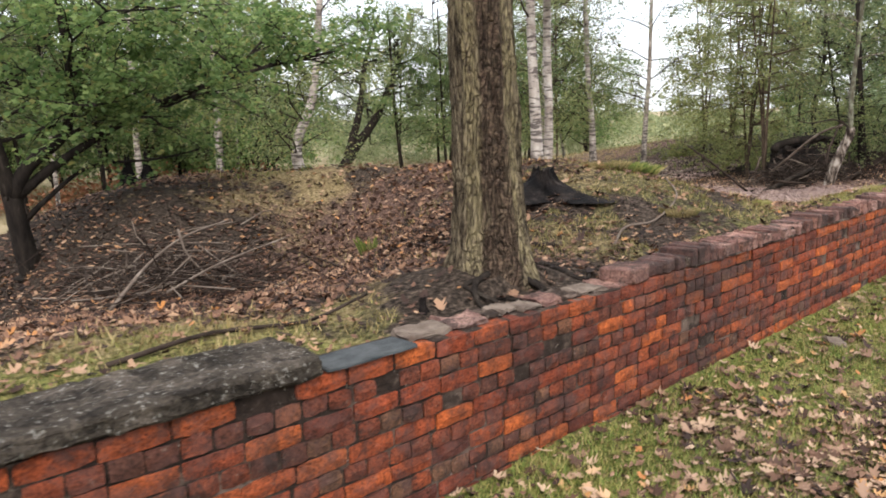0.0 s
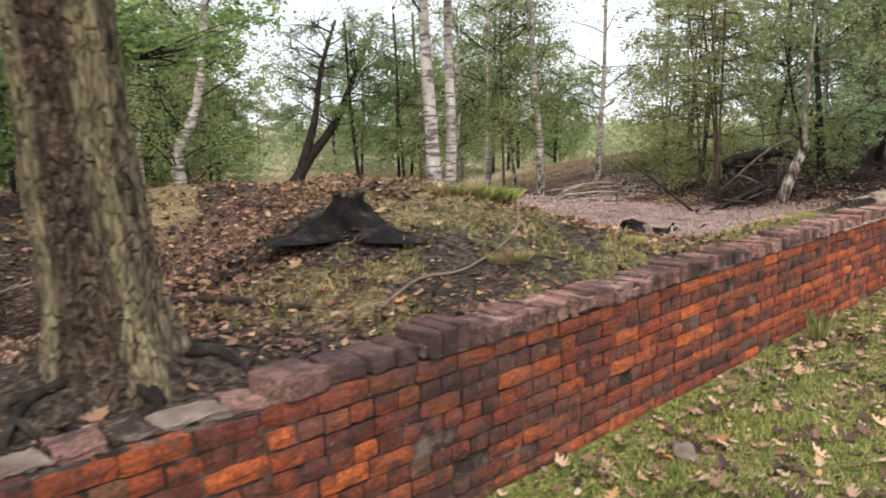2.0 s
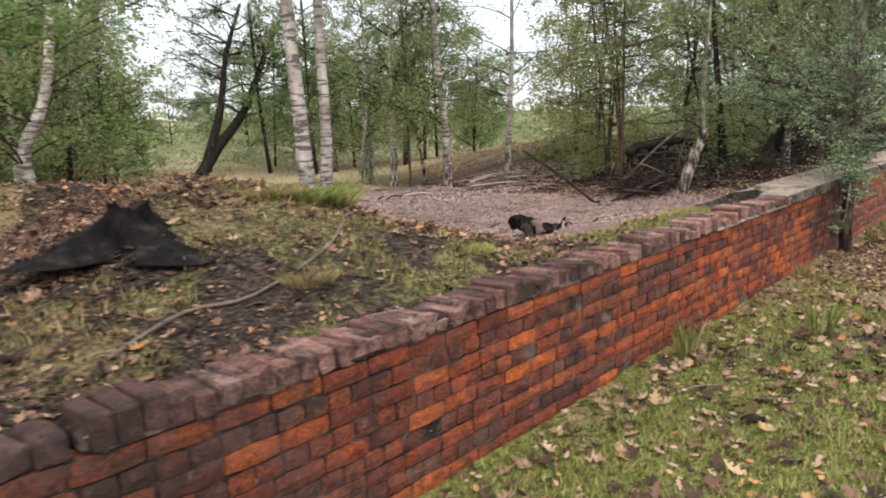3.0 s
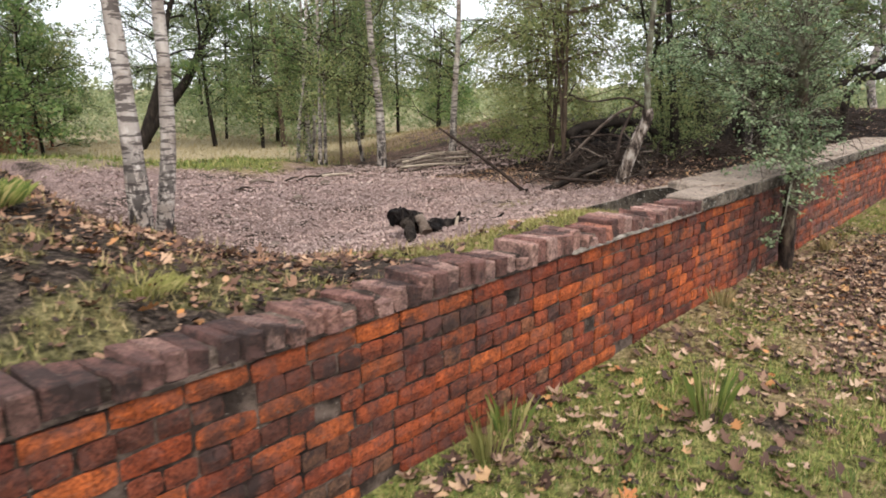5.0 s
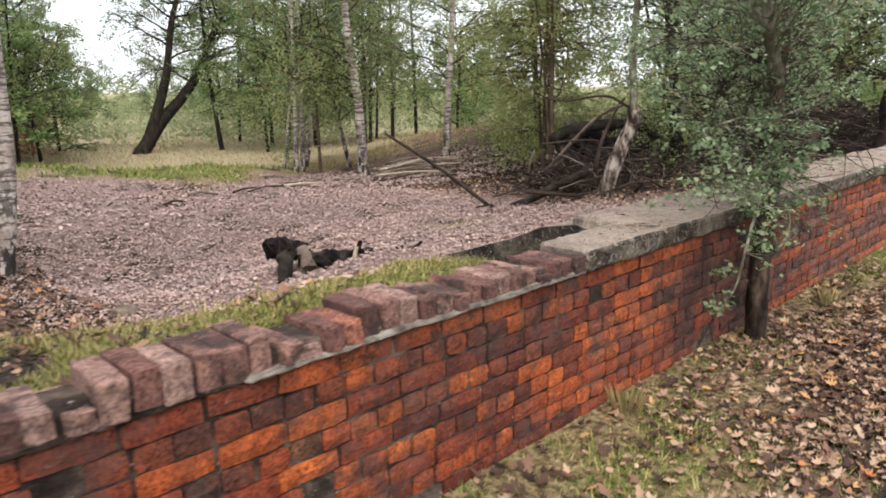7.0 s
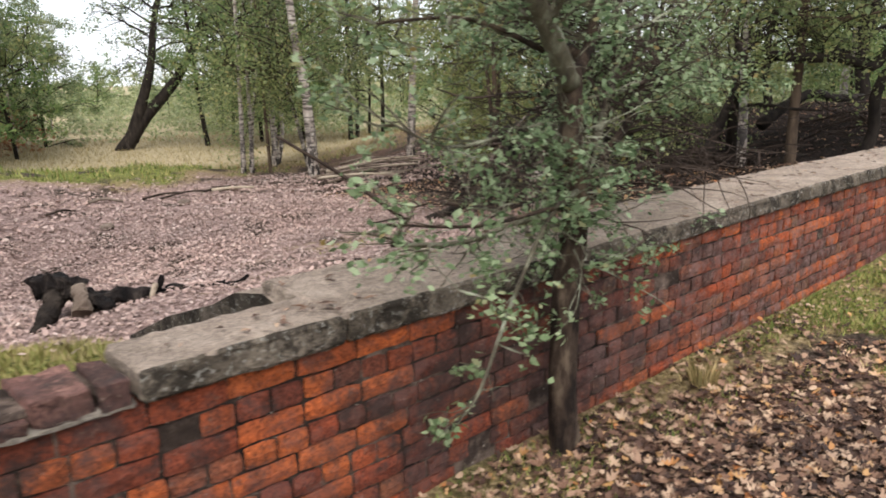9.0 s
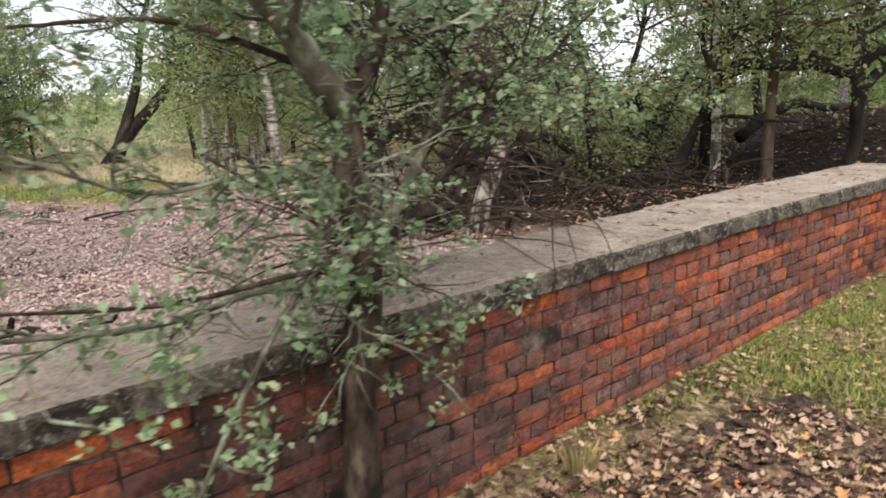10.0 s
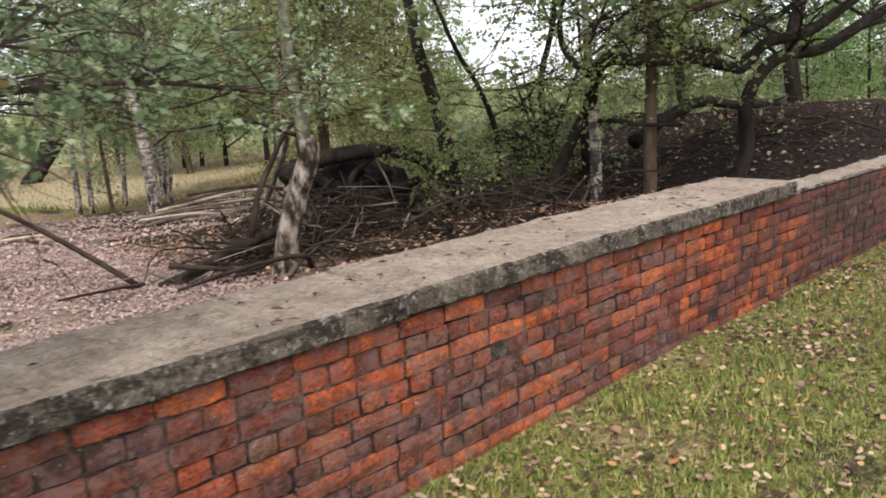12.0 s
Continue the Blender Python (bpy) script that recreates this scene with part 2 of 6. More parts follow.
    tone = blend(nt, maths(nt, "MULTIPLY", fleck, maths(nt, "ADD", maths(nt, "MULTIPLY", lime, 0.6), 0.12)), tone, (0.55, 0.48, 0.42))
    nt.links.new(tone, b.inputs["Base Color"])
    relief(nt, b, speckle(nt, where, 48, 8, 0.75), 1.0, 0.02)
    return m


STRETCHER_TONES = [(0.0, (0.15, 0.045, 0.03)), (0.15, (0.24, 0.062, 0.036)), (0.32, (0.36, 0.082, 0.036)), (0.55, (0.45, 0.108, 0.04)), (0.8, (0.64, 0.165, 0.048)), (0.93, (0.6, 0.16, 0.05)), (1.0, (0.3, 0.11, 0.065))]
HEADER_TONES = [(0.0, (0.13, 0.06, 0.045)), (0.3, (0.24, 0.075, 0.045)), (0.6, (0.34, 0.088, 0.042)), (0.78, (0.43, 0.105, 0.042)), (0.9, (0.28, 0.13, 0.075)), (1.0, (0.2, 0.115, 0.075))]
COPING_TONES = [(0.0, (0.11, 0.062, 0.054)), (0.3, (0.25, 0.13, 0.11)), (0.6, (0.38, 0.225, 0.19)), (0.85, (0.47, 0.32, 0.28)), (1.0, (0.42, 0.155, 0.095))]
brick_long = brick_material("fired_brick", True, STRETCHER_TONES)
brick_end = brick_material("fired_brick_end", True, HEADER_TONES, 0.6)
brick_far = brick_material("fired_brick_rest", False, STRETCHER_TONES)
brick_edge = brick_material("weathered_brick", True, COPING_TONES, 0.8)


def plain_material(name, stops, scale, rough=0.92, bump=(40, 0.5, 0.008), stretch=(1, 1, 1), kind="Position", spots=None, spec=0.1):
    m, nt, b = surface(name, rough, spec)
    where = spot(nt, kind, stretch)
    tone = ramp(nt, speckle(nt, where, scale, 6, 0.65), stops)
    if spots:
        size, low, high, colour = spots
        tone = blend(nt, ramp(nt, speckle(nt, where, size, 4, 0.7), [(low, BLACK), (high, WHITE)]), tone, colour)
    nt.links.new(tone, b.inputs["Base Color"])
    relief(nt, b, speckle(nt, where, bump[0], 6, 0.7), bump[1], bump[2])
    return m


mortar = plain_material("old_mortar", [(0.34, (0.018, 0.013, 0.011)), (0.5, (0.05, 0.036, 0.029)), (0.64, (0.17, 0.125, 0.1))], 7, 0.95, (60, 1.0, 0.02), spots=(45, 0.64, 0.7, (0.36, 0.31, 0.26)))
pale_mortar = plain_material("pale_mortar", [(0.35, (0.1, 0.085, 0.07)), (0.5, (0.24, 0.205, 0.17)), (0.65, (0.4, 0.35, 0.3))], 14, 0.95, (60, 1.0, 0.02))


def concrete_material(name, low, mid, high, dark, dark_share, pale_share):
    m, nt, b = surface(name, 0.95, 0.12)
    where = spot(nt)
    tone = ramp(nt, speckle(nt, where, 3.2, 6, 0.7), [(0.3, low), (0.5, mid), (0.7, high)])
    tone = blend(nt, 0.7, tone, ramp(nt, speckle(nt, where, 28, 6, 0.75), [(0.32, (0.45, 0.44, 0.42)), (0.5, (0.9, 0.9, 0.9)), (0.68, (1.3, 1.28, 1.24))]), "MULTIPLY")
    tone = blend(nt, 0.6, tone, ramp(nt, speckle(nt, where, 110, 4, 0.7), [(0.36, (0.3, 0.3, 0.3)), (0.5, (0.95, 0.95, 0.95)), (0.62, (1.35, 1.33, 1.3))]), "MULTIPLY")
    patch = ramp(nt, speckle(nt, where, 9, 7, 0.75), [(dark_share, BLACK), (dark_share + 0.07, WHITE)])
    tone = blend(nt, maths(nt, "MULTIPLY", patch, 0.75), tone, dark)
    fleck = ramp(nt, speckle(nt, where, 42, 5, 0.7), [(pale_share, BLACK), (pale_share + 0.05, WHITE)])
    tone = blend(nt, maths(nt, "MULTIPLY", fleck, 0.7), tone, (0.42, 0.4, 0.36))
    nt.links.new(tone, b.inputs["Base Color"])
    relief(nt, b, speckle(nt, where, 34, 8, 0.75), 1.0, 0.03)
    return m


concrete = concrete_material("weathered_concrete", (0.23, 0.182, 0.145), (0.36, 0.288, 0.235), (0.47, 0.385, 0.318), (0.09, 0.07, 0.055), 0.59, 0.66)
dark_concrete = concrete_material("mossy_concrete", (0.03, 0.025, 0.02), (0.08, 0.066, 0.053), (0.2, 0.165, 0.135), (0.014, 0.011, 0.009), 0.5, 0.585)
edge_concrete = concrete_material("speckled_concrete_edge", (0.045, 0.037, 0.028), (0.14, 0.115, 0.09), (0.3, 0.25, 0.2), (0.012, 0.01, 0.008), 0.49, 0.575)
slate = plain_material("grey_slate", [(0.3, (0.03, 0.034, 0.036)), (0.7, (0.085, 0.09, 0.093))], 8, 0.95, (50, 0.5, 0.006), spec=0.1)
charred = plain_material("charred_wood", [(0.4, (0.004, 0.0035, 0.0035)), (0.55, (0.013, 0.01, 0.009)), (0.72, (0.06, 0.048, 0.04))], 8, 0.8, (25, 1.0, 0.03), stretch=(1, 1, 0.25))
dead_wood = plain_material("dead_wood", [(0.3, (0.07, 0.05, 0.038)), (0.55, (0.16, 0.125, 0.1)), (0.75, (0.3, 0.26, 0.22))], 5, 0.9, (50, 0.6, 0.008))
dark_twig = plain_material("dark_twig", [(0.3, (0.014, 0.01, 0.008)), (0.7, (0.06, 0.043, 0.034))], 6, 0.9, (50, 0.6, 0.006))
pale_wood = plain_material("bleached_wood", [(0.3, (0.2, 0.16, 0.12)), (0.7, (0.42, 0.35, 0.27))], 6, 0.9, (50, 0.5, 0.006))
lichen_bark = plain_material("lichen_bark", [(0.36, (0.045, 0.036, 0.028)), (0.5, (0.11, 0.1, 0.07)), (0.66, (0.26, 0.27, 0.2))], 9, 0.92, (45, 0.8, 0.012), stretch=(1, 1, 0.5), kind="Object")
dark_bark = plain_material("dark_bark", [(0.35, (0.01, 0.008, 0.007)), (0.6, (0.032, 0.025, 0.02)), (0.8, (0.09, 0.074, 0.058))], 8, 0.92, (30, 1.0, 0.02), stretch=(1, 1, 0.3), kind="Object")
brown_bark = plain_material("brown_bark", [(0.35, (0.05, 0.036, 0.026)), (0.6, (0.12, 0.085, 0.06)), (0.8, (0.18, 0.14, 0.1))], 8, 0.92, (35, 0.8, 0.015), stretch=(1, 1, 0.3), kind="Object")
hawthorn_bark = plain_material("hawthorn_bark", [(0.4, (0.018, 0.013, 0.011)), (0.52, (0.055, 0.038, 0.028)), (0.64, (0.14, 0.105, 0.075))], 13, 0.92, (35, 1.0, 0.025), stretch=(1, 1, 0.35), kind="Object")
dead_birch_bark = plain_material("dead_birch_bark", [(0.42, (0.03, 0.022, 0.018)), (0.5, (0.16, 0.125, 0.1)), (0.6, (0.42, 0.37, 0.32))], 9, 0.9, (30, 1.0, 0.03), stretch=(1, 1, 0.5), kind="Object")
stone = plain_material("brown_stone", [(0.3, (0.07, 0.05, 0.04)), (0.7, (0.2, 0.16, 0.13))], 8)


def oak_bark_material():
    m, nt, b = surface("oak_bark", 0.92, 0.1)
    where = spot(nt, "Object", (1, 1, 0.22))
    ridges = speckle(nt, where, 30, 8, 0.75)
    tone = ramp(nt, ridges, [(0.39, (0.03, 0.022, 0.016)), (0.48, (0.13, 0.1, 0.066)), (0.62, (0.31, 0.25, 0.16))])
    place = nt.nodes.new("ShaderNodeSeparateXYZ")
    nt.links.new(spot(nt, "Object"), place.inputs[0])
    turn = maths(nt, "ARCTAN2", place.outputs[1], maths(nt, "ADD", place.outputs[0], maths(nt, "MULTIPLY", place.outputs[2], 0.06)))
    wander = maths(nt, "MULTIPLY", maths(nt, "SUBTRACT", speckle(nt, spot(nt, "Object", (1, 1, 0.3)), 7, 6, 0.7), 0.5), 1.1)
    aside = maths(nt, "ADD", maths(nt, "ABSOLUTE", maths(nt, "ADD", turn, 2.12)), wander)
    streak = ramp(nt, aside, [(0.3, WHITE), (0.44, BLACK)])
    algae = ramp(nt, maths(nt, "ADD", maths(nt, "ABSOLUTE", maths(nt, "SUBTRACT", aside, 0.72)), maths(nt, "MULTIPLY", wander, 0.5)), [(0.16, WHITE), (0.4, BLACK)])
    crack = ramp(nt, speckle(nt, spot(nt, "Object", (1, 1, 0.6)), 34, 5, 0.7), [(0.42, BLACK), (0.52, WHITE)])
    tone = blend(nt, maths(nt, "MULTIPLY", maths(nt, "MULTIPLY", algae, crack), 0.8), tone, (0.33, 0.27, 0.15))
    flake = ramp(nt, speckle(nt, spot(nt, "Object", (1, 1, 1.4)), 26, 6, 0.75), [(0.4, (0.018, 0.012, 0.01)), (0.52, (0.075, 0.048, 0.034)), (0.66, (0.2, 0.14, 0.1))])
    tone = blend(nt, maths(nt, "MULTIPLY", streak, 0.85), tone, flake)
    plates = nt.nodes.new("ShaderNodeTexVoronoi")
    plates.feature = "DISTANCE_TO_EDGE"
    plates.inputs["Scale"].default_value = 38
    warp = nt.nodes.new("ShaderNodeVectorMath")
    warp.operation = "ADD"
    wave = nt.nodes.new("ShaderNodeTexNoise")
    wave.inputs["Scale"].default_value = 9
    nt.links.new(spot(nt, "Object", (1, 1, 0.22)), warp.inputs[0])
    soft = nt.nodes.new("ShaderNodeVectorMath")
    soft.operation = "SCALE"
    soft.inputs[3].default_value = 0.09
    nt.links.new(spot(nt, "Object", (1, 1, 0.5)), wave.inputs["Vector"])
    nt.links.new(wave.outputs["Color"], soft.inputs[0])
    nt.links.new(soft.outputs[0], warp.inputs[1])
    nt.links.new(warp.outputs[0], plates.inputs["Vector"])
    gap = ramp(nt, plates.outputs["Distance"], [(0.03, WHITE), (0.16, BLACK)])
    tone = blend(nt, maths(nt, "MULTIPLY", gap, 0.4), tone, (0.022, 0.016, 0.013))
    nt.links.new(tone, b.inputs["Base Color"])
    relief(nt, b, maths(nt, "ADD", maths(nt, "MULTIPLY", ridges, 0.6), maths(nt, "MINIMUM", maths(nt, "MULTIPLY", plates.outputs["Distance"], 3.0), 0.5)), 1.0, 0.04)
    return m


def birch_bark_material():
    m, nt, b = surface("birch_bark", 0.8, 0.3)
    tone = ramp(nt, speckle(nt, spot(nt, "Object"), 4, 5, 0.6), [(0.35, (0.27, 0.22, 0.185)), (0.55, (0.47, 0.41, 0.36)), (0.75, (0.62, 0.57, 0.52))])
    bands = ramp(nt, speckle(nt, spot(nt, "Object", (1, 1, 6)), 4.5, 4, 0.6), [(0.52, BLACK), (0.56, WHITE)])
    tone = blend(nt, maths(nt, "MULTIPLY", bands, 0.85), tone, (0.06, 0.045, 0.04))
    cracks = ramp(nt, speckle(nt, spot(nt, "Object", (1, 1, 0.45)), 9, 5, 0.65), [(0.46, BLACK), (0.52, WHITE)])
    foot = nt.nodes.new("ShaderNodeSeparateXYZ")
    nt.links.new(spot(nt, "Object"), foot.inputs[0])
    low = ramp(nt, maths(nt, "MULTIPLY", foot.outputs[2], 0.7), [(0.25, WHITE), (0.9, (0.2, 0.2, 0.2))])
    tone = blend(nt, maths(nt, "MULTIPLY", cracks, low), tone, (0.03, 0.024, 0.022))
    nt.links.new(tone, b.inputs["Base Color"])
    relief(nt, b, speckle(nt, spot(nt, "Object", (1, 1, 3)), 14, 4, 0.6), 0.6, 0.01)
    return m


def leaf_material(name, stops, through_share=0.35, rough=0.55):
    m, nt, b = surface(name, rough, 0.3)
    chance = nt.nodes.new("ShaderNodeNewGeometry").outputs["Random Per Island"]
    tone = ramp(nt, chance, stops)
    tone = blend(nt, 0.35, tone, ramp(nt, speckle(nt, spot(nt), 0.9, 3, 0.5), [(0.35, (0.6, 0.65, 0.6)), (0.65, (1.2, 1.15, 1.0))]), "MULTIPLY")
    nt.links.new(tone, b.inputs["Base Color"])
    if through_share:
        thin = nt.nodes.new("ShaderNodeBsdfTranslucent")
        nt.links.new(tone, thin.inputs["Color"])
        both = nt.nodes.new("ShaderNodeMixShader")
        both.inputs[0].default_value = through_share
        nt.links.new(b.outputs[0], both.inputs[1])
        nt.links.new(thin.outputs[0], both.inputs[2])
        nt.links.new(both.outputs[0], nt.nodes["Material Output"].inputs["Surface"])
    return m


oak_bark, birch_bark = oak_bark_material(), birch_bark_material()
oak_leaf = leaf_material("oak_leaf", [(0, (0.075, 0.135, 0.045)), (0.5, (0.165, 0.25, 0.085)), (0.9, (0.28, 0.36, 0.135)), (1, (0.3, 0.28, 0.1))], 0.58)
birch_leaf = leaf_material("birch_leaf", [(0, (0.12, 0.16, 0.065)), (0.5, (0.23, 0.275, 0.115)), (0.85, (0.34, 0.37, 0.17)), (1, (0.4, 0.35, 0.15))], 0.55)
holly_leaf = leaf_material("hawthorn_leaf", [(0, (0.07, 0.11, 0.05)), (0.5, (0.19, 0.265, 0.135)), (0.95, (0.38, 0.46, 0.29)), (1, (0.26, 0.18, 0.06))], 0.52, 0.55)
willow_leaf = leaf_material("willow_leaf", [(0, (0.17, 0.2, 0.07)), (0.5, (0.3, 0.33, 0.125)), (0.85, (0.42, 0.43, 0.19)), (1, (0.46, 0.39, 0.17))], 0.55)
far_leaf = leaf_material("distant_leaf", [(0, (0.1, 0.14, 0.07)), (0.6, (0.18, 0.235, 0.11)), (1, (0.28, 0.29, 0.14))], 0.5)
# Haze and sunlight of the distance are put into these paler leaf colours.
hazy_leaf = leaf_material("haze_tinted_far_leaf", [(0, (0.19, 0.23, 0.115)), (0.5, (0.31, 0.35, 0.185)), (1, (0.42, 0.42, 0.24))], 0.5)
bracken_leaf = leaf_material("bracken_leaf", [(0, (0.22, 0.09, 0.05)), (1, (0.36, 0.17, 0.09))], 0.2, 0.8)
litter_leaf = leaf_material("fallen_leaf", [(0, (0.02, 0.011, 0.009)), (0.3, (0.07, 0.036, 0.025)), (0.52, (0.17, 0.092, 0.06)), (0.72, (0.31, 0.2, 0.14)), (0.9, (0.44, 0.31, 0.22)), (0.98, (0.4, 0.22, 0.09)), (1, (0.38, 0.14, 0.05))], 0.1, 0.75)
rust_leaf = leaf_material("rusty_fallen_leaf", [(0, (0.015, 0.008, 0.006)), (0.3, (0.052, 0.026, 0.018)), (0.55, (0.14, 0.07, 0.045)), (0.8, (0.26, 0.145, 0.09)), (0.95, (0.4, 0.26, 0.17)), (1, (0.4, 0.17, 0.05))], 0.1, 0.75)
pit_leaf = leaf_material("pit_leaf", [(0, (0.2, 0.135, 0.12)), (0.5, (0.34, 0.235, 0.21)), (0.9, (0.43, 0.315, 0.285)), (1, (0.5, 0.4, 0.36))], 0.08, 0.75)
grass_leaf = leaf_material("grass_blade", [(0, (0.07, 0.105, 0.022)), (0.45, (0.15, 0.195, 0.042)), (0.72, (0.27, 0.28, 0.08)), (1, (0.4, 0.32, 0.14))], 0.25, 0.7)
moss_leaf = leaf_material("moss_blade", [(0, (0.13, 0.135, 0.035)), (0.5, (0.24, 0.23, 0.07)), (1, (0.36, 0.31, 0.13))], 0.25, 0.8)
straw_leaf = leaf_material("dry_grass_blade", [(0, (0.12, 0.11, 0.04)), (0.5, (0.25, 0.19, 0.08)), (1, (0.4, 0.31, 0.16))], 0.2, 0.8)


def ground_material():
    m, nt, b = surface("woodland_ground", 0.95, 0.08)
    where = spot(nt)
    shares = nt.nodes.new("ShaderNodeSeparateColor")
    att = nt.nodes.new("ShaderNodeAttribute")
    att.attribute_name = "cover"
    nt.links.new(att.outputs["Color"], shares.inputs[0])
    fine, mid = speckle(nt, where, 30, 6, 0.7), speckle(nt, where, 7, 5, 0.65)
    # Low stops are darkened to paint the shadowed gaps between blades and leaves.
    straw = ramp(nt, fine, [(0.34, (0.05, 0.036, 0.018)), (0.5, (0.18, 0.134, 0.068)), (0.68, (0.4, 0.31, 0.18))])
    straw = blend(nt, att.outputs["Alpha"], straw, ramp(nt, mid, [(0.3, (0.2, 0.165, 0.09)), (0.7, (0.4, 0.33, 0.22))]))
    grass = ramp(nt, fine, [(0.36, (0.028, 0.028, 0.01)), (0.5, (0.12, 0.125, 0.036)), (0.68, (0.28, 0.27, 0.09))])
    litter = ramp(nt, fine, [(0.34, (0.02, 0.012, 0.01)), (0.5, (0.09, 0.054, 0.041)), (0.66, (0.27, 0.175, 0.135))])
    pit = nt.nodes.new("ShaderNodeAttribute")
    pit.attribute_name = "pit"
    litter = blend(nt, pit.outputs["Fac"], litter, ramp(nt, fine, [(0.34, (0.12, 0.08, 0.07)), (0.5, (0.23, 0.16, 0.142)), (0.66, (0.36, 0.265, 0.24))]))
    soil = ramp(nt, fine, [(0.35, (0.008, 0.006, 0.005)), (0.5, (0.04, 0.03, 0.023)), (0.66, (0.13, 0.096, 0.073))])
    # Dark soil of the wood, with the canopy's shade put into its colour.
    shaded_mould = nt.nodes.new("ShaderNodeAttribute")
    shaded_mould.attribute_name = "shaded_humus"
    soil = blend(nt, shaded_mould.outputs["Fac"], soil, ramp(nt, fine, [(0.36, (0.004, 0.003, 0.0025)), (0.52, (0.016, 0.011, 0.009)), (0.7, (0.075, 0.052, 0.042))]))
    tone = straw
    for share, colour in ((shares.outputs[0], grass), (shares.outputs[1], litter), (shares.outputs[2], soil)):
        edge = maths(nt, "ADD", share, maths(nt, "MULTIPLY", maths(nt, "SUBTRACT", mid, 0.5), 0.9))
        tone = blend(nt, ramp(nt, edge, [(0.36, BLACK), (0.68, WHITE)]), tone, colour)
    nt.links.new(tone, b.inputs["Base Color"])
    relief(nt, b, fine, 0.9, 0.03)
    return m


ground_mat = ground_material()


# ---- mesh helpers ----
def mesh_from(name, verts, faces):
    me = bpy.data.meshes.new(name)
    if isinstance(faces, np.ndarray):
        k = faces.shape[1]
        me.vertices.add(len(verts))
        me.vertices.foreach_set("co", np.asarray(verts, np.float32).ravel())
        me.loops.add(faces.size)
        me.loops.foreach_set("vertex_index", faces.astype(np.int32).ravel())
        me.polygons.add(len(faces))
        me.polygons.foreach_set("loop_start", np.arange(0, faces.size, k, dtype=np.int32))
        me.update(calc_edges=True)
        me.validate()
    else:
        me.from_pydata([tuple(v) for v in verts], [], faces)
        me.update()
    return me


def part(name, shape, mat, parent=None, label="", shade_smooth=False):
    """Links a bmesh or a mesh as one mesh object, under a thing or a part."""
    if isinstance(shape, bmesh.types.BMesh):
        me = bpy.data.meshes.new(name)
        shape.to_mesh(me)
        shape.free()
    else:
        me = shape
    if mat and not me.materials:
        me.materials.append(mat)
    if shade_smooth:
        me.polygons.foreach_set("use_smooth", np.ones(len(me.polygons), bool))
    ob = new(name, me)
    ob.parent = parent
    if label:
        ob["label"] = label
    return ob


def empty_at(name, x, y, z, **tags):
    ob = new(name)
    ob.location = (x, y, z)
    return tagged(ob, **tags)


def bent(points, steps=4):
    """A smooth line through the points."""
    p = [Vector(q) for q in points]
    p = [p[0] * 2 - p[1]] + p + [p[-1] * 2 - p[-2]]
    out = []
    for i in range(1, len(p) - 2):
        for s in range(steps):
            t = s / steps
            a, b, c, d = p[i - 1], p[i], p[i + 1], p[i + 2]
            out.append(0.5 * (2 * b + (c - a) * t + (2 * a - 5 * b + 4 * c - d) * t * t + (3 * b - a - 3 * c + d) * t ** 3))
    out.append(p[-2])
    return out


class Wood:
    """Collects tapered tubes into one mesh."""

    def __init__(self):
        self.verts, self.faces = [], []

    def tube(self, line, radii, sides=6, rough=0.0, rng=None):
        start = len(self.verts)
        n = len(line)
        for i, q in enumerate(line):
            q = Vector(q)
            way = (Vector(line[min(i + 1, n - 1)]) - Vector(line[max(i - 1, 0)]))
            way = way.normalized() if way.length > 1e-6 else Vector((0, 0, 1))
            side = way.cross(Vector((0.31, 0.95, 0.05)))
            if side.length < 0.1:
                side = way.cross(Vector((1, 0, 0)))
            side.normalize()
            up = way.cross(side)
            for k in range(sides):
                a = 2 * math.pi * k / sides
                r = radii[i] * (1 + (rng.uniform(-rough, rough) if rough else 0))
                self.verts.append(q + side * math.cos(a) * r + up * math.sin(a) * r)
        for i in range(n - 1):
            for k in range(sides):
                a, b = start + i * sides + k, start + i * sides + (k + 1) % sides
                self.faces.append((a, b, b + sides, a + sides))
        self.faces.append(tuple(start + k for k in range(sides))[::-1])
        self.faces.append(tuple(start + (n - 1) * sides + k for k in range(sides)))

    def limb(self, points, r0, r1, sides=8, rough=0.06, rng=None, flare=0.0, steps=4):
        line = bent(points, steps)
        n = len(line) - 1
        radii = [r0 + (r1 - r0) * (i / n) ** 0.8 + flare * r0 * math.exp(-i * 1.4 * 4 / steps) for i in range(n + 1)]
        self.tube(line, radii, sides, rough, rng or random.Random(1))
        return line, radii

    def done(self, name):
        return mesh_from(name, self.verts, self.faces)


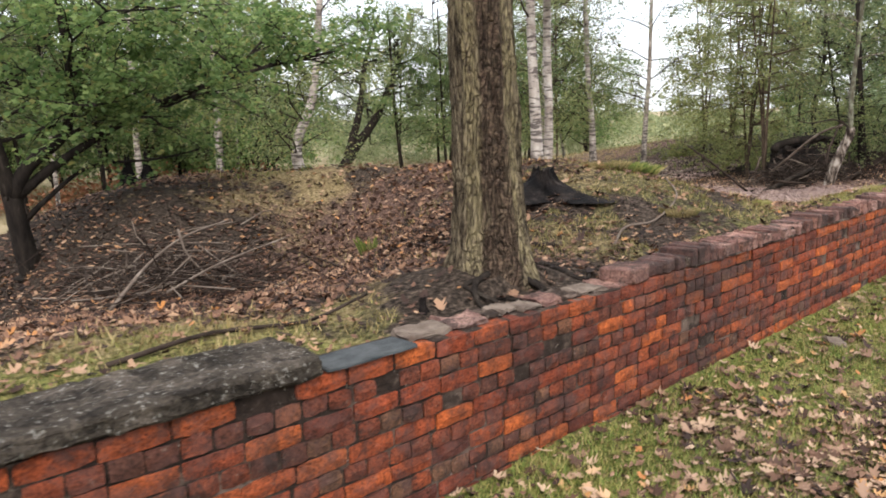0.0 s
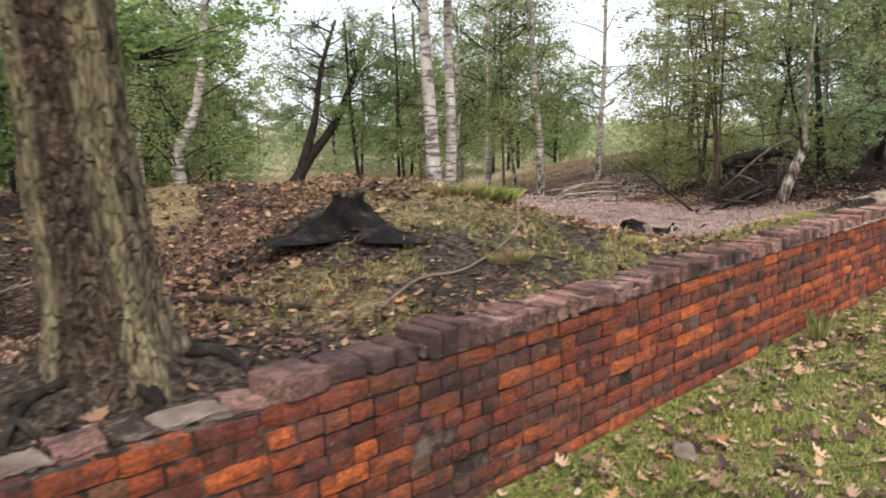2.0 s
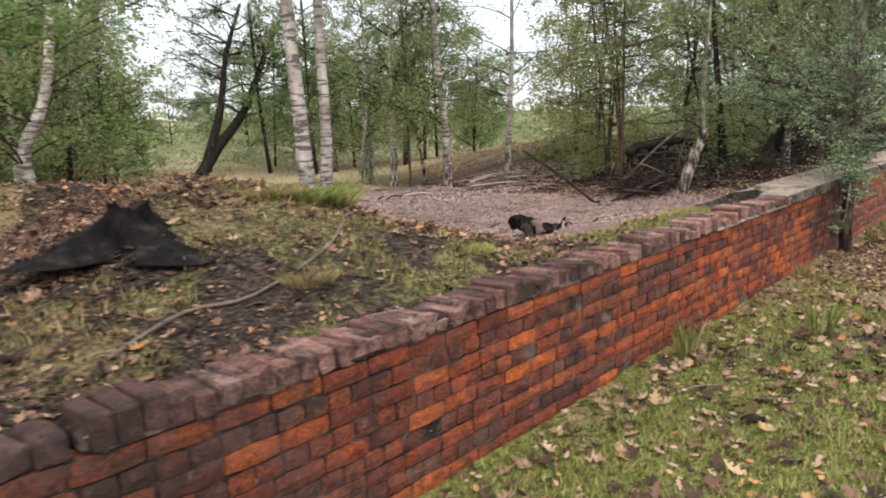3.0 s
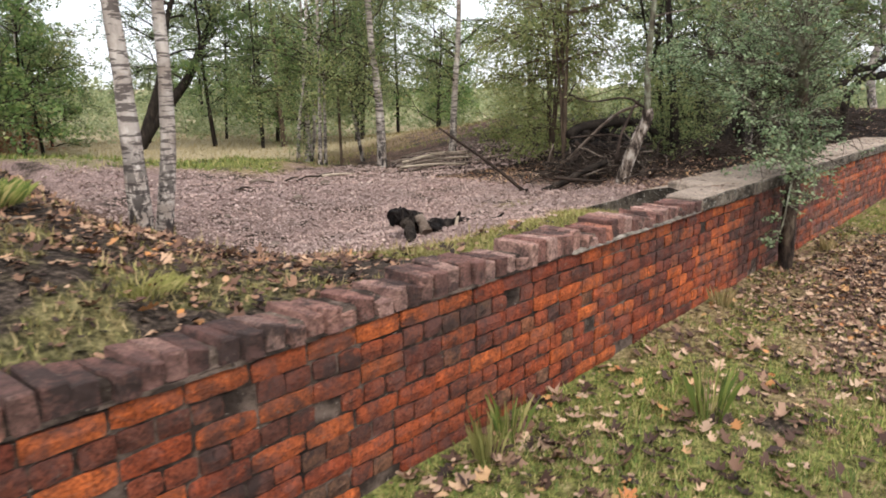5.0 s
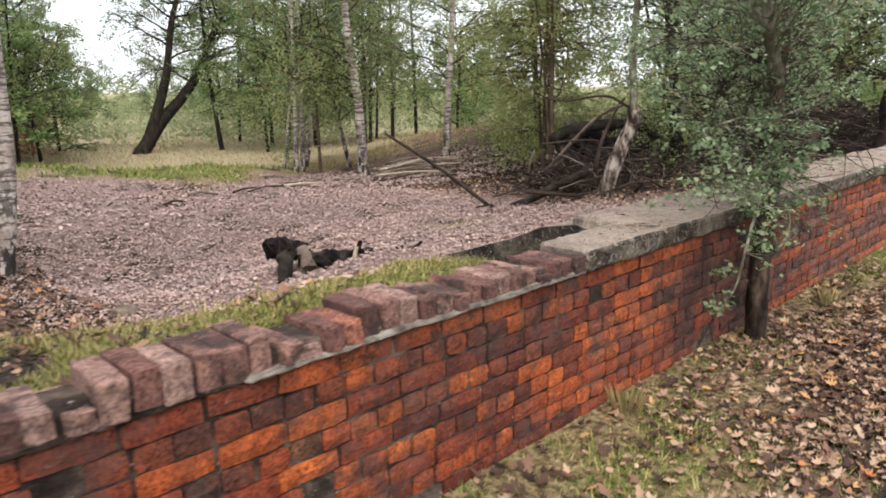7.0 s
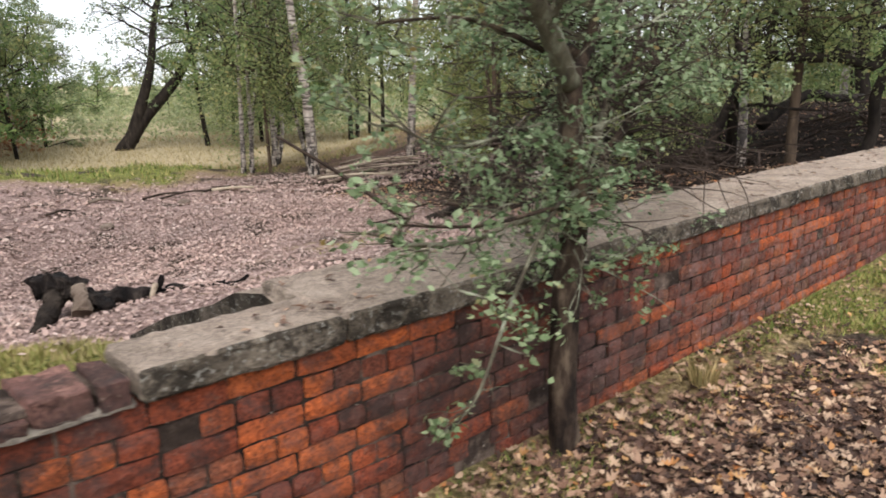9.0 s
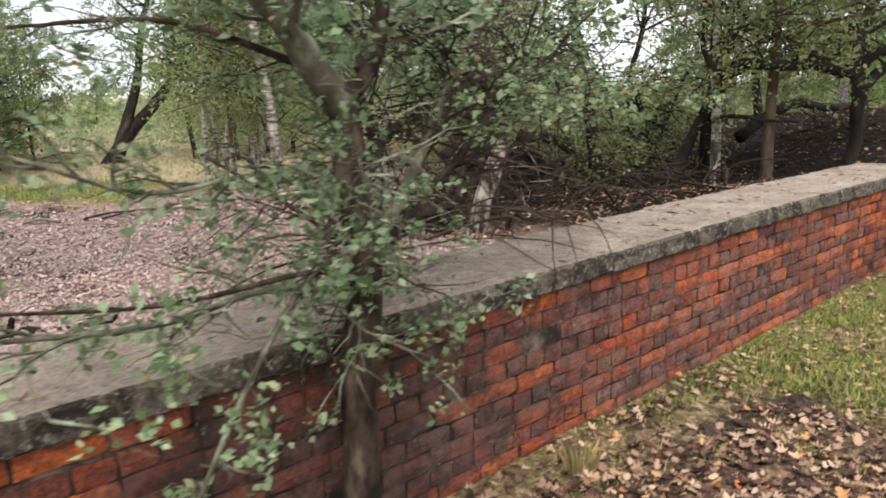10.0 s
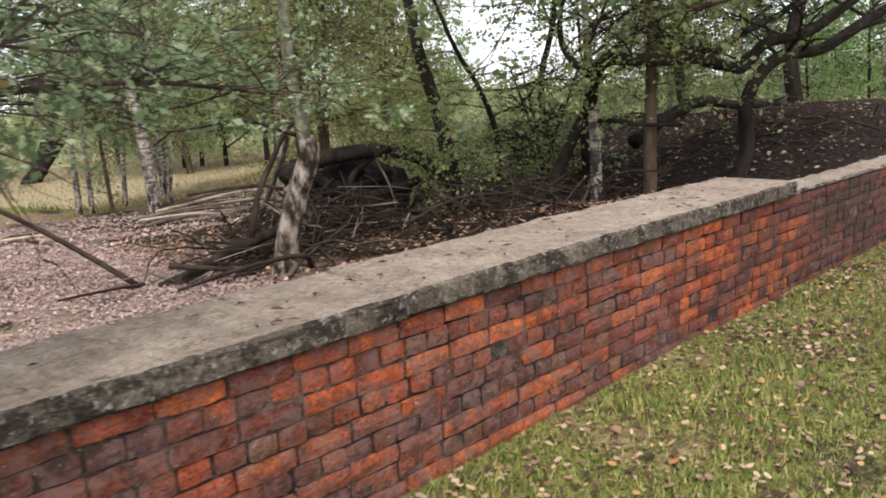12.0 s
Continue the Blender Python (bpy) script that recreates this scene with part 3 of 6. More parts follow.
def sprout(wood, sites, rng, at, way, length, r, level, droop=0.0, curl=0.35, kids=4):
    """A branch that wanders, thins and forks; its outer twigs give the places of leaves."""
    n = 5
    line, p, d = [at.copy()], at.copy(), way.normalized()
    for i in range(n):
        d = (d + Vector((rng.gauss(0, curl), rng.gauss(0, curl), rng.gauss(0, curl * 0.7) - droop)) * 0.5).normalized()
        p = p + d * (length / n)
        line.append(p.copy())
    wood.tube(line, [r * (1 - 0.8 * i / n) for i in range(n + 1)], 5 if r > 0.012 else 3)
    if level == 0:
        sites += [(line[k], d) for k in range(1, n + 1)]
        return
    for k in range(kids):
        i = 1 + rng.randrange(n)
        q = line[i]
        turn = Vector((rng.gauss(0, 1), rng.gauss(0, 1), rng.gauss(0, 0.6)))
        sprout(wood, sites, rng, q, (line[i] - line[i - 1]).normalized() + turn * 0.75, length * rng.uniform(0.4, 0.7), r * 0.5, level - 1, droop, curl, kids)


def leaves(name, sites, count, size, spread, seed, flat=0.5, hang=0.0):
    """Small folded leaves about the given places."""
    rs = np.random.RandomState(seed)
    at = np.array([tuple(s[0]) for s in sites])
    clump = at[rs.randint(len(at), size=max(1, count // 12))]
    clump = clump + rs.normal(0, spread, clump.shape) * (1, 1, 0.7)
    c = clump[rs.randint(len(clump), size=count)] + rs.normal(0, max(spread * 0.4, size * 0.8), (count, 3)) * (1, 1, 0.6)
    c[:, 2] -= np.abs(rs.normal(0, 1, count)) * hang
    u = rs.normal(0, 1, (count, 3))
    u[:, 2] *= 1 - flat
    u /= np.linalg.norm(u, axis=1)[:, None]
    v = np.cross(u, rs.normal(0, 1, (count, 3)) * (flat, flat, 1) + (0, 0, 0.001))
    v /= np.linalg.norm(v, axis=1)[:, None]
    w = np.cross(u, v)
    s = (size * rs.uniform(0.6, 1.25, count))[:, None]
    q = np.stack([c - u * s * 0.5, c + v * s * 0.34 + w * s * 0.1, c + u * s * 0.55, c - v * s * 0.34 + w * s * 0.1], 1).reshape(-1, 3)
    return mesh_from(name, q, np.arange(4 * count).reshape(-1, 4))


def box_mesh(name, size, cuts=(1, 1, 1), bevel=0.0, wobble=0.0, seed=0, base=True):
    """A block with softened, uneven faces; it stands on its origin."""
    bm = bmesh.new()
    bmesh.ops.create_cube(bm, size=1)
    for v in bm.verts:
        v.co = Vector((v.co.x * size[0], v.co.y * size[1], (v.co.z + (0.5 if base else 0)) * size[2]))
    for axis in range(3):
        for k in range(1, cuts[axis]):
            place = [0, 0, 0]
            place[axis] = size[axis] * (k / cuts[axis] - (0 if axis == 2 and base else 0.5))
            normal = [0, 0, 0]
            normal[axis] = 1
            bmesh.ops.bisect_plane(bm, geom=bm.verts[:] + bm.edges[:] + bm.faces[:], plane_co=place, plane_no=normal)
    if bevel:
        sharp = [e for e in bm.edges if len(e.link_faces) == 2 and e.calc_face_angle() > 0.6]
        bmesh.ops.bevel(bm, geom=sharp, offset=bevel, segments=1, affect="EDGES")
    if wobble:
        rng = random.Random(seed)
        for v in bm.verts:
            q = v.co * 6 + Vector((seed * 3.7, 0, 0))
            v.co += noise.noise_vector(q) * wobble + Vector((rng.uniform(-1, 1), rng.uniform(-1, 1), rng.uniform(-1, 1))) * wobble * 0.35
    return bm


# ---- ground ----
def spaced(stops):
    """Grid lines: from each stop to the next at the step given with it."""
    out = []
    for (a, step), (b, _) in zip(stops, stops[1:]):
        n = max(1, round((b - a) / step))
        out += [a + (b - a) * k / n for k in range(n)]
    return np.array(out + [stops[-1][0]])


def build_ground():
    gx = spaced([(-900, 150), (-150, 30), (-30, 4), (-6, 0.3), (-1, 0.09), (13, 0.11), (23, 0.3), (32, 2), (60, 15), (150, 150), (900, 1)])
    gy = spaced([(-900, 150), (-150, 30), (-30, 4), (-4, 0.4), (-0.5, 0.08), (5, 0.1), (9, 0.2), (17, 0.5), (34, 3), (80, 20), (200, 175), (900, 1)])
    x, y = np.meshgrid(gx, gy, indexing="ij")
    z = ground(x, y)
    ny = len(gy)
    i, j = np.meshgrid(np.arange(len(gx) - 1), np.arange(ny - 1), indexing="ij")
    a = (i * ny + j).ravel()
    me = mesh_from("ground", np.stack([x, y, z], -1).reshape(-1, 3), np.stack([a, a + ny, a + ny + 1, a + 1], 1))
    g, l, s, field = cover(x.ravel(), y.ravel())
    layer = me.attributes.new("cover", "FLOAT_COLOR", "POINT")
    layer.data.foreach_set("color", np.stack([g, l, s, field], 1).astype(np.float32).ravel())
    px, py = x.ravel(), y.ravel()
    pit = smooth(9.2, 10.4, px) * smooth(3.6, 4.8, py) * (1 - smooth(14, 16.5, py)) * (1 - smooth(15, 17.5, px))
    me.attributes.new("pit", "FLOAT", "POINT").data.foreach_set("value", pit.astype(np.float32))
    # Where the ground colour carries the shade painted under the trees.
    shaded_humus = smooth(15.5, 18, px) * smooth(2.5, 2.9, py) * (1 - smooth(10, 13, py))
    me.attributes.new("shaded_humus", "FLOAT", "POINT").data.foreach_set("value", shaded_humus.astype(np.float32))
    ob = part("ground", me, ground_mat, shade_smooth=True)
    tagged(ob, "grassy woodland ground with fallen leaves and bare soil", "ground", kind="structure")


build_ground()


# ---- trees ----
def tree(name, x, y, stems, bark, sprays, foliage, label, category="tree", seed=1, sink=0.12, z=None, sides=9, bump=0.05, near=True):
    """A tree on the ground. stems: (points from the foot, radius below, above). sprays: (stem, from, to, count, length, radius, level, rise, droop).
    foliage: (count, size, spread, material, flat, hang)."""
    rng = random.Random(seed)
    foot = empty_at(name, x, y, float(ground(x, y)) if z is None else z, label=label, category=category)
    sites, lines = [], []
    for k, (points, r0, r1, *own) in enumerate(stems):
        wood = Wood()
        pts = [Vector(points[0]) - Vector((0, 0, sink))] + [Vector(p) for p in points] if k == 0 or points[0][2] == 0 else points
        line, radii = wood.limb(pts, r0, r1, sides, bump, rng, 0.45 if k == 0 else 0.0)
        part("trunk" if k == 0 else "limb", wood.done("trunk"), own[0] if own else bark, foot, shade_smooth=True)
        lines.append((line, radii))
    for k, a, b, count, length, r, level, rise, droop in sprays:
        line, radii = lines[k]
        wood = Wood()
        for i in range(count):
            if near:
                wood = Wood()
            f = a + (b - a) * (i + rng.random()) / count
            at = line[min(len(line) - 1, int(f * (len(line) - 1)))]
            ang = rng.uniform(0, 2 * math.pi)
            way = Vector((math.cos(ang), math.sin(ang), rise))
            sprout(wood, sites, rng, at, way, length * rng.uniform(0.6, 1.2), r, level, droop)
            if near:
                part("branch", wood.done("branch"), dark_twig if bark == birch_bark else bark, foot)
        if not near:
            tagged(part("twig_spray", wood.done("twig_spray"), dark_twig, foot), kind="stuff")
    if foliage and sites:
        count, size, spread, mat, flat, hang = foliage
        tagged(part("crown", leaves("crown", sites, count, size, spread, seed + 50, flat, hang), mat, foot), kind="stuff")
    return foot


# The oak whose roots lift the top of the wall.
def build_oak():
    x, y = 3.12, 2.98
    z = float(ground(x, y)) - 0.02
    foot = empty_at("oak_tree", x, y, z, label="large oak with furrowed bark streaked green, rooted beside the wall", category="tree")
    rng = random.Random(3)
    n, rings = 72, 90
    verts, faces = [], []
    for i in range(rings + 1):
        h = -0.15 + 5.2 * i / rings
        lean = Vector((-0.055 * h - 0.006 * h * h, -0.01 * h, 0))
        r = 0.185 + 0.035 * math.exp(-max(h, 0) * 1.1) + 0.05 * math.exp(-max(h + 0.05, 0) * 8) - 0.01 * h
        for k in range(n):
            a = 2 * math.pi * k / n
            root = 0.16 * math.exp(-max(h, 0) * 6) * (0.5 + 0.5 * math.cos(5 * a + 1.0)) + 0.04 * math.cos(3 * a + 0.4 * h)
            furrow = 0.03 * noise.noise(Vector((math.cos(a) * 5.5, math.sin(a) * 5.5, h * 1.6))) + 0.02 * noise.noise(Vector((math.cos(a) * 9, math.sin(a) * 12, h * 5)))
            rr = r * (1 + root) + furrow
            verts.append(lean + Vector((math.cos(a) * rr, math.sin(a) * rr, h)))
    for i in range(rings):
        for k in range(n):
            a, b = i * n + k, i * n + (k + 1) % n
            faces.append((a, b, b + n, a + n))
    part("trunk", mesh_from("trunk", verts, faces), oak_bark, foot, shade_smooth=True)
    sites = []
    for points, r in (([(-0.1, 0, 1.85), (-0.45, 0.12, 2.12), (-1.2, 0.5, 2.5), (-2.2, 1.0, 3.2)], 0.085), ([(-0.35, 0, 4.2), (0.6, -0.4, 5.2), (1.8, -0.6, 6)], 0.1), ([(-0.4, 0, 4.6), (-1.0, -0.6, 5.6), (-1.6, -1.6, 6.2)], 0.1)):
        wood = Wood()
        line, _ = wood.limb(points, r, r * 0.35, 8, 0.08, rng)
        part("limb", wood.done("limb"), oak_bark, foot, shade_smooth=True)
        wood = Wood()
        for q in line[6:]:
            sprout(wood, sites, rng, q, Vector((rng.gauss(0, 1), rng.gauss(0, 1), 0.8)), 1.2, 0.025, 1)
        part("branch", wood.done("branch"), oak_bark, foot)
    sites = [s for s in sites if s[0].z > 3.0]
    tagged(part("crown", leaves("crown", sites, 7000, 0.1, 0.22, 8), oak_leaf, foot), kind="stuff")
    for k in range(9):
        a = rng.uniform(-2.6, 0.6)
        reach = rng.uniform(0.5, 0.95)
        pts = []
        for s in range(6):
            d = 0.2 + reach * s / 5
            b = a + 0.25 * math.sin(2.2 * s + k)
            px, py = d * math.cos(b), d * math.sin(b)
            if y + py < 2.5:
                py = 2.5 - y
            pts.append((px, py, float(ground(x + px, y + py)) - z + 0.015 - 0.02 * s / 5))
        wood = Wood()
        wood.limb(pts, 0.024, 0.006, 7, 0.12, rng)
        part("root", wood.done("root"), dark_bark, foot, "dark exposed root", shade_smooth=True)
    tuft = leaves("dead_leaf_tuft", [(Vector((-0.02, -0.21, 2.0)), None)], 26, 0.09, 0.035, 5)
    part("dead_leaf_tuft", tuft, litter_leaf, foot, "withered brown leaves on the bark")


build_oak()

# The small spreading oak in the hollow.
tree("oak_tree", 2.2, 10.25, [
    ([(0, 0, 0), (-0.06, 0, 0.5), (-0.1, 0, 0.95)], 0.16, 0.11),
    ([(-0.1, 0, 0.9), (0.1, -0.1, 1.3), (0.55, -0.3, 1.75), (0.62, -0.4, 2.6), (0.5, -0.5, 3.6)], 0.11, 0.03),
    ([(-0.1, 0, 0.9), (-0.2, 0, 1.6), (-0.3, 0.1, 2.6), (-0.4, 0.2, 3.8)], 0.11, 0.03),
    ([(-0.08, 0, 0.9), (0.4, -0.2, 1.3), (1.1, -0.4, 1.75), (1.9, -0.7, 2.15), (3.0, -0.9, 2.5), (4.1, -1.1, 2.75)], 0.075, 0.015),
    ([(-0.06, 0, 0.55), (0.3, -0.1, 0.9), (0.8, -0.2, 1.25), (1.6, -0.3, 1.3), (2.2, -0.4, 1.4)], 0.045, 0.008),
], dark_bark, [(1, 0.45, 1, 13, 1.7, 0.03, 2, 0.45, 0.0), (2, 0.4, 1, 12, 1.7, 0.03, 2, 0.45, 0.0), (3, 0.45, 1, 15, 1.3, 0.022, 2, 0.35, 0.0), (4, 0.5, 1, 4, 0.7, 0.01, 1, 0.1, 0.1)],
    (22000, 0.08, 0.14, oak_leaf, 0.6, 0.0), "spreading young oak with dark forked trunk and dense green leaves", seed=11)

# The pair of birches at the rim of the pit.
tree("birch_tree", 9.12, 7.65, [([(0, 0, 0), (-0.03, 0, 0.95), (-0.06, 0.02, 1.8), (-0.12, 0.05, 3.2), (-0.1, 0.1, 6.5)], 0.15, 0.06)], birch_bark,
     [(0, 0.84, 1, 14, 1.3, 0.02, 1, 0.5, 0.1)], (4500, 0.06, 0.16, birch_leaf, 0.3, 0.1), "white birch with black cracked foot at the pit's rim", seed=21, z=-0.27)
tree("birch_tree", 9.45, 7.85, [([(0, 0, 0), (0.13, 0, 0.9), (0.17, 0.0, 1.75), (0.19, 0.05, 3.2), (0.3, 0.1, 6.5)], 0.12, 0.05)], birch_bark,
     [(0, 0.84, 1, 14, 1.3, 0.02, 1, 0.5, 0.1)], (4500, 0.06, 0.16, birch_leaf, 0.3, 0.1), "pinkish white birch with black cracked foot, beside its twin", seed=22, z=-0.28)

# Birches beyond the pit.
BIRCHES = [
    (17.6, 12.7, [(0, 0, 0), (-0.08, 0, 1.6), (-0.32, 0, 3.3), (-0.5, 0.1, 8)], 0.15, 3),
    (20.0, 12.55, [(0, 0, 0), (0.12, 0, 1.8), (0.25, 0, 3.3), (0.3, 0, 8)], 0.125, 4),
    (18.55, 14.4, [(0, 0, 0), (-0.25, 0, 1.1), (-0.55, 0, 2.4), (-0.75, 0, 5)], 0.07, 5),
    (18.6, 17.2, [(0, 0, 0), (0.1, 0, 1.2), (0.35, 0, 2.8), (0.3, 0, 6)], 0.08, 6),
    (7.4, 12.0, [(0, 0, 0), (-0.1, 0, 1.0), (-0.12, 0, 1.6), (0.3, 0, 2.5), (0.6, 0, 4.5)], 0.17, 7),
    (6.45, 13.6, [(0, 0, 0), (0.05, 0, 1.5), (0.1, 0, 4), (0.1, 0, 6)], 0.1, 8),
    (10.2, 21.5, [(0, 0, 0), (0.0, 0, 2), (0.1, 0, 5), (0.2, 0, 8)], 0.13, 9),
    (7.2, 20, [(0, 0, 0), (0.0, 0, 2), (0.1, 0, 5), (0.2, 0, 8)], 0.13, 10),
    (19.57, 4.93, [(0, 0, 0), (-0.05, 0, 0.95), (-0.14, 0, 1.55), (-0.2, 0, 2.2), (-0.3, 0.1, 5.5)], 0.085, 12),
]
for bx, by, pts, r, seed in BIRCHES:
    tree("birch_tree", bx, by, [(pts, r, r * 0.35)], birch_bark, [(0, 0.5, 1, 16, 1.6, 0.02, 2, 0.7, 0.12)], (9000, 0.06, 0.15, birch_leaf, 0.3, 0.25),
         "slender white birch with thin drooping green sprays", seed=seed * 7)

# Thin stems and small trees at the field edge.
for k, (ex, ey, r, lean, bark) in enumerate(((21.9, 26.8, 0.13, -0.5, dark_bark), (22.3, 24.1, 0.09, -0.3, dark_bark), (23.0, 23.7, 0.15, -0.35, brown_bark), (16.7, 13.9, 0.07, 0.15, birch_bark), (16.95, 14.0, 0.06, 0.1, birch_bark), (17.2, 13.7, 0.05, -0.12, brown_bark), (24.4, 21.0, 0.12, 0.1, dark_bark), (24.9, 21.3, 0.1, 0.2, dark_bark))):
    tree("slim_tree", ex, ey, [([(0, 0, 0), (lean * 0.3, 0, 1.3), (lean * 0.6, 0, 3.0), (lean, 0, 7)], r, r * 0.35)], bark, [(0, 0.52 if r > 0.08 else 0.62, 1, 16, 1.5, 0.02, 2, 0.6, 0.05)], (6500 if r > 0.08 else 2200, 0.075, 0.17, far_leaf if k % 2 else oak_leaf, 0.35, 0.1),
         "slim dark-stemmed tree with grey-green leaves", seed=300 + k)

# Dark stems and the two leaning trees beyond the pit.
tree("birch_tree", 20.0, 18.5, [([(0, 0, 0), (0.05, 0, 0.9), (0.0, 0, 2.2), (0.2, 0, 5)], 0.13, 0.05), ([(0.1, 0, 0), (0.3, 0, 0.9), (0.35, 0, 2.5), (0.6, 0, 5)], 0.09, 0.04)], birch_bark,
     [(0, 0.5, 1, 14, 1.5, 0.02, 2, 0.6, 0.1)], (3500, 0.085, 0.16, birch_leaf, 0.3, 0.15), "multi-stemmed birch with dark rough foot", seed=71)
tree("leaning_tree", 19.2, 28.0, [
    ([(0, 0, 0), (0.95, 0, 1.2), (2.3, 0, 2.6), (3.3, 0, 4.4), (4.4, 0, 6.4)], 0.36, 0.09),
    ([(0.3, 0, 0.3), (0.8, 0, 1.6), (1.3, 0, 3.0), (1.7, 0, 5.0), (2.6, 0, 7.2)], 0.26, 0.07),
], dark_bark, [(0, 0.6, 1, 14, 2.3, 0.05, 2, 0.5, 0.1), (1, 0.6, 1, 14, 2.3, 0.05, 2, 0.5, 0.1)], (13000, 0.09, 0.22, far_leaf, 0.4, 0.1), "dark forked tree leaning over the field edge", seed=31)


# Bushes and thicket to the side of the pit.
def thicket(name, x, y, height, reach, count, seed, bark, mat, size, label, lift=0.25, stems_n=3):
    rng = random.Random(seed)
    stems = []
    for k in range(stems_n):
        a = rng.uniform(0, 2 * math.pi)
        c, s = math.cos(a) * reach * 0.3, math.sin(a) * reach * 0.3
        stems.append(([(0, 0, 0), (c * 0.25, s * 0.25, height * 0.3), (c * 0.7, s * 0.7, height * 0.62), (c * 1.2, s * 1.2, height)], 0.038 + 0.025 * rng.random(), 0.01))
    return tree(name, x, y, stems, bark, [(k, lift, 1, 11, reach * 0.62, 0.022, 2, 0.25, 0.12) for k in range(stems_n)],
                (count, size, 0.17, mat, 0.4, 0.08), label, "bush" if "bush" in name else "tree", seed)


thicket("willow_bush", 17.6, 7.7, 5.4, 1.8, 12000, 41, brown_bark, birch_leaf, 0.055, "tall light green bush behind the dead branches", 0.56)
thicket("willow_bush", 18.4, 8.5, 6.0, 1.8, 13000, 42, brown_bark, willow_leaf, 0.06, "tall yellow-green bush at the pit's far side", 0.38)
thicket("willow_bush", 20.6, 10.0, 6.5, 1.9, 13000, 43, brown_bark, willow_leaf, 0.07, "tall yellow-green bush on the rise", 0.1)
thicket("willow_bush", 22.6, 11.9, 6.0, 1.7, 14000, 46, brown_bark, willow_leaf, 0.08, "tall yellow-green bush on the far rise", 0.1)
thicket("willow_bush", 20.6, 6.5, 1.5, 1.3, 7000, 44, dark_bark, birch_leaf, 0.05, "low green bush among dark stems", 0.2)
thicket("willow_bush", 27.5, 9.0, 5.0, 2.4, 6000, 45, dark_bark, far_leaf, 0.08, "green bush in the wood", 0.12)

# Stems of the wood behind the slab-topped wall.
tree("young_tree", 19.62, 4.3, [([(0, 0, 0), (0.0, 0, 0.8), (0.02, 0, 1.6), (0.02, 0, 5.2)], 0.085, 0.05)], brown_bark, [(0, 0.8, 1, 22, 2.6, 0.03, 2, 0.35, 0.0)],
     (11000, 0.1, 0.2, far_leaf, 0.4, 0.0), "straight brown pole-like young tree trunk", seed=51)
tree("ivy_stem_tree", 18.2, 5.75, [([(0, 0, 0), (-0.12, 0, 0.7), (-0.3, 0, 1.3), (-0.47, 0, 1.85), (-0.7, 0.1, 3.6)], 0.11, 0.045)], dark_bark, [(0, 0.25, 0.7, 12, 0.45, 0.01, 2, 0.3, 0.1)],
     (2600, 0.05, 0.1, birch_leaf, 0.4, 0.08), "dark leaning stem clad in small leaves", seed=52)
tree("thin_tree", 20.05, 6.85, [([(0, 0, 0), (-0.05, 0, 0.8), (-0.35, 0, 1.4), (-0.8, 0, 2.0), (-1.6, 0, 3.6)], 0.06, 0.02)], dark_bark, [(0, 0.5, 1, 6, 0.9, 0.012, 2, 0.3, 0.1)],
     (500, 0.05, 0.12, birch_leaf, 0.4, 0.05), "thin dark leaning tree", seed=53)
tree("crooked_hawthorn", 19.95, 3.52, [
    ([(0, 0, 0), (0.08, -0.05, 0.3), (0.05, -0.04, 0.7), (0.16, -0.1, 0.99), (0.4, -0.25, 1.19), (0.75, -0.45, 1.22), (1.3, -0.7, 1.5), (2.0, -0.9, 1.75)], 0.085, 0.05),
    ([(-0.2, 1.65, 0), (-0.3, 1.6, 0.5), (-0.6, 1.3, 0.95), (-0.88, 0.95, 1.22), (-0.62, 0.6, 1.2), (-0.27, 0.32, 1.2), (0.1, 0.05, 1.08), (0.28, -0.1, 1.3), (0.7, -0.35, 1.4), (1.3, -0.6, 1.75)], 0.085, 0.05),
    ([(-0.3, 0.35, 1.2), (0.1, 0.5, 1.32), (0.6, 0.55, 1.28), (1.2, 0.5, 1.5), (2.2, 0.5, 1.75), (3.4, 0.4, 2.3)], 0.06, 0.03),
    ([(-1.03, 0.9, 1.0), (-1.26, 1.1, 1.28), (-1.32, 1.15, 1.6), (-1.2, 1.1, 2.1)], 0.045, 0.02),
    ([(-0.35, 1.55, 0.6), (-0.5, 1.1, 0.62), (-0.5, 0.8, 0.58), (-0.2, 0.5, 0.55)], 0.035, 0.015),
], dark_bark, [(0, 0.55, 1, 8, 1.1, 0.02, 2, 0.6, 0.0), (1, 0.45, 1, 9, 0.8, 0.014, 2, 0.8, 0.0), (2, 0.3, 1, 9, 1.1, 0.018, 2, 0.6, 0.0), (3, 0.3, 1, 5, 0.7, 0.012, 2, 0.5, 0.0)],
    (600, 0.045, 0.1, birch_leaf, 0.4, 0.05), "crooked hawthorn with snaking bare limbs on the bank", seed=54)
for tx, ty, r, s in ((27.5, 6.0, 0.2, 61), (28.5, 4.6, 0.16, 62), (25.5, 7.2, 0.12, 63), (31, 7.5, 0.15, 64), (23.2, 8.6, 0.09, 65), (30, 10, 0.14, 66)):
    tree("wood_tree", tx, ty, [([(0, 0, 0), (0.1, 0.2, 1.2), (0.4, 0.1, 2.6), (0.5, 0.3, 6)], r, r * 0.4)], dark_bark if s % 2 else birch_bark, [(0, 0.68, 1, 18, 2.6, 0.03, 2, 0.5, 0.0)],
         (7000, 0.1, 0.2, far_leaf, 0.4, 0.0), "slim tree in the shady wood", seed=s)


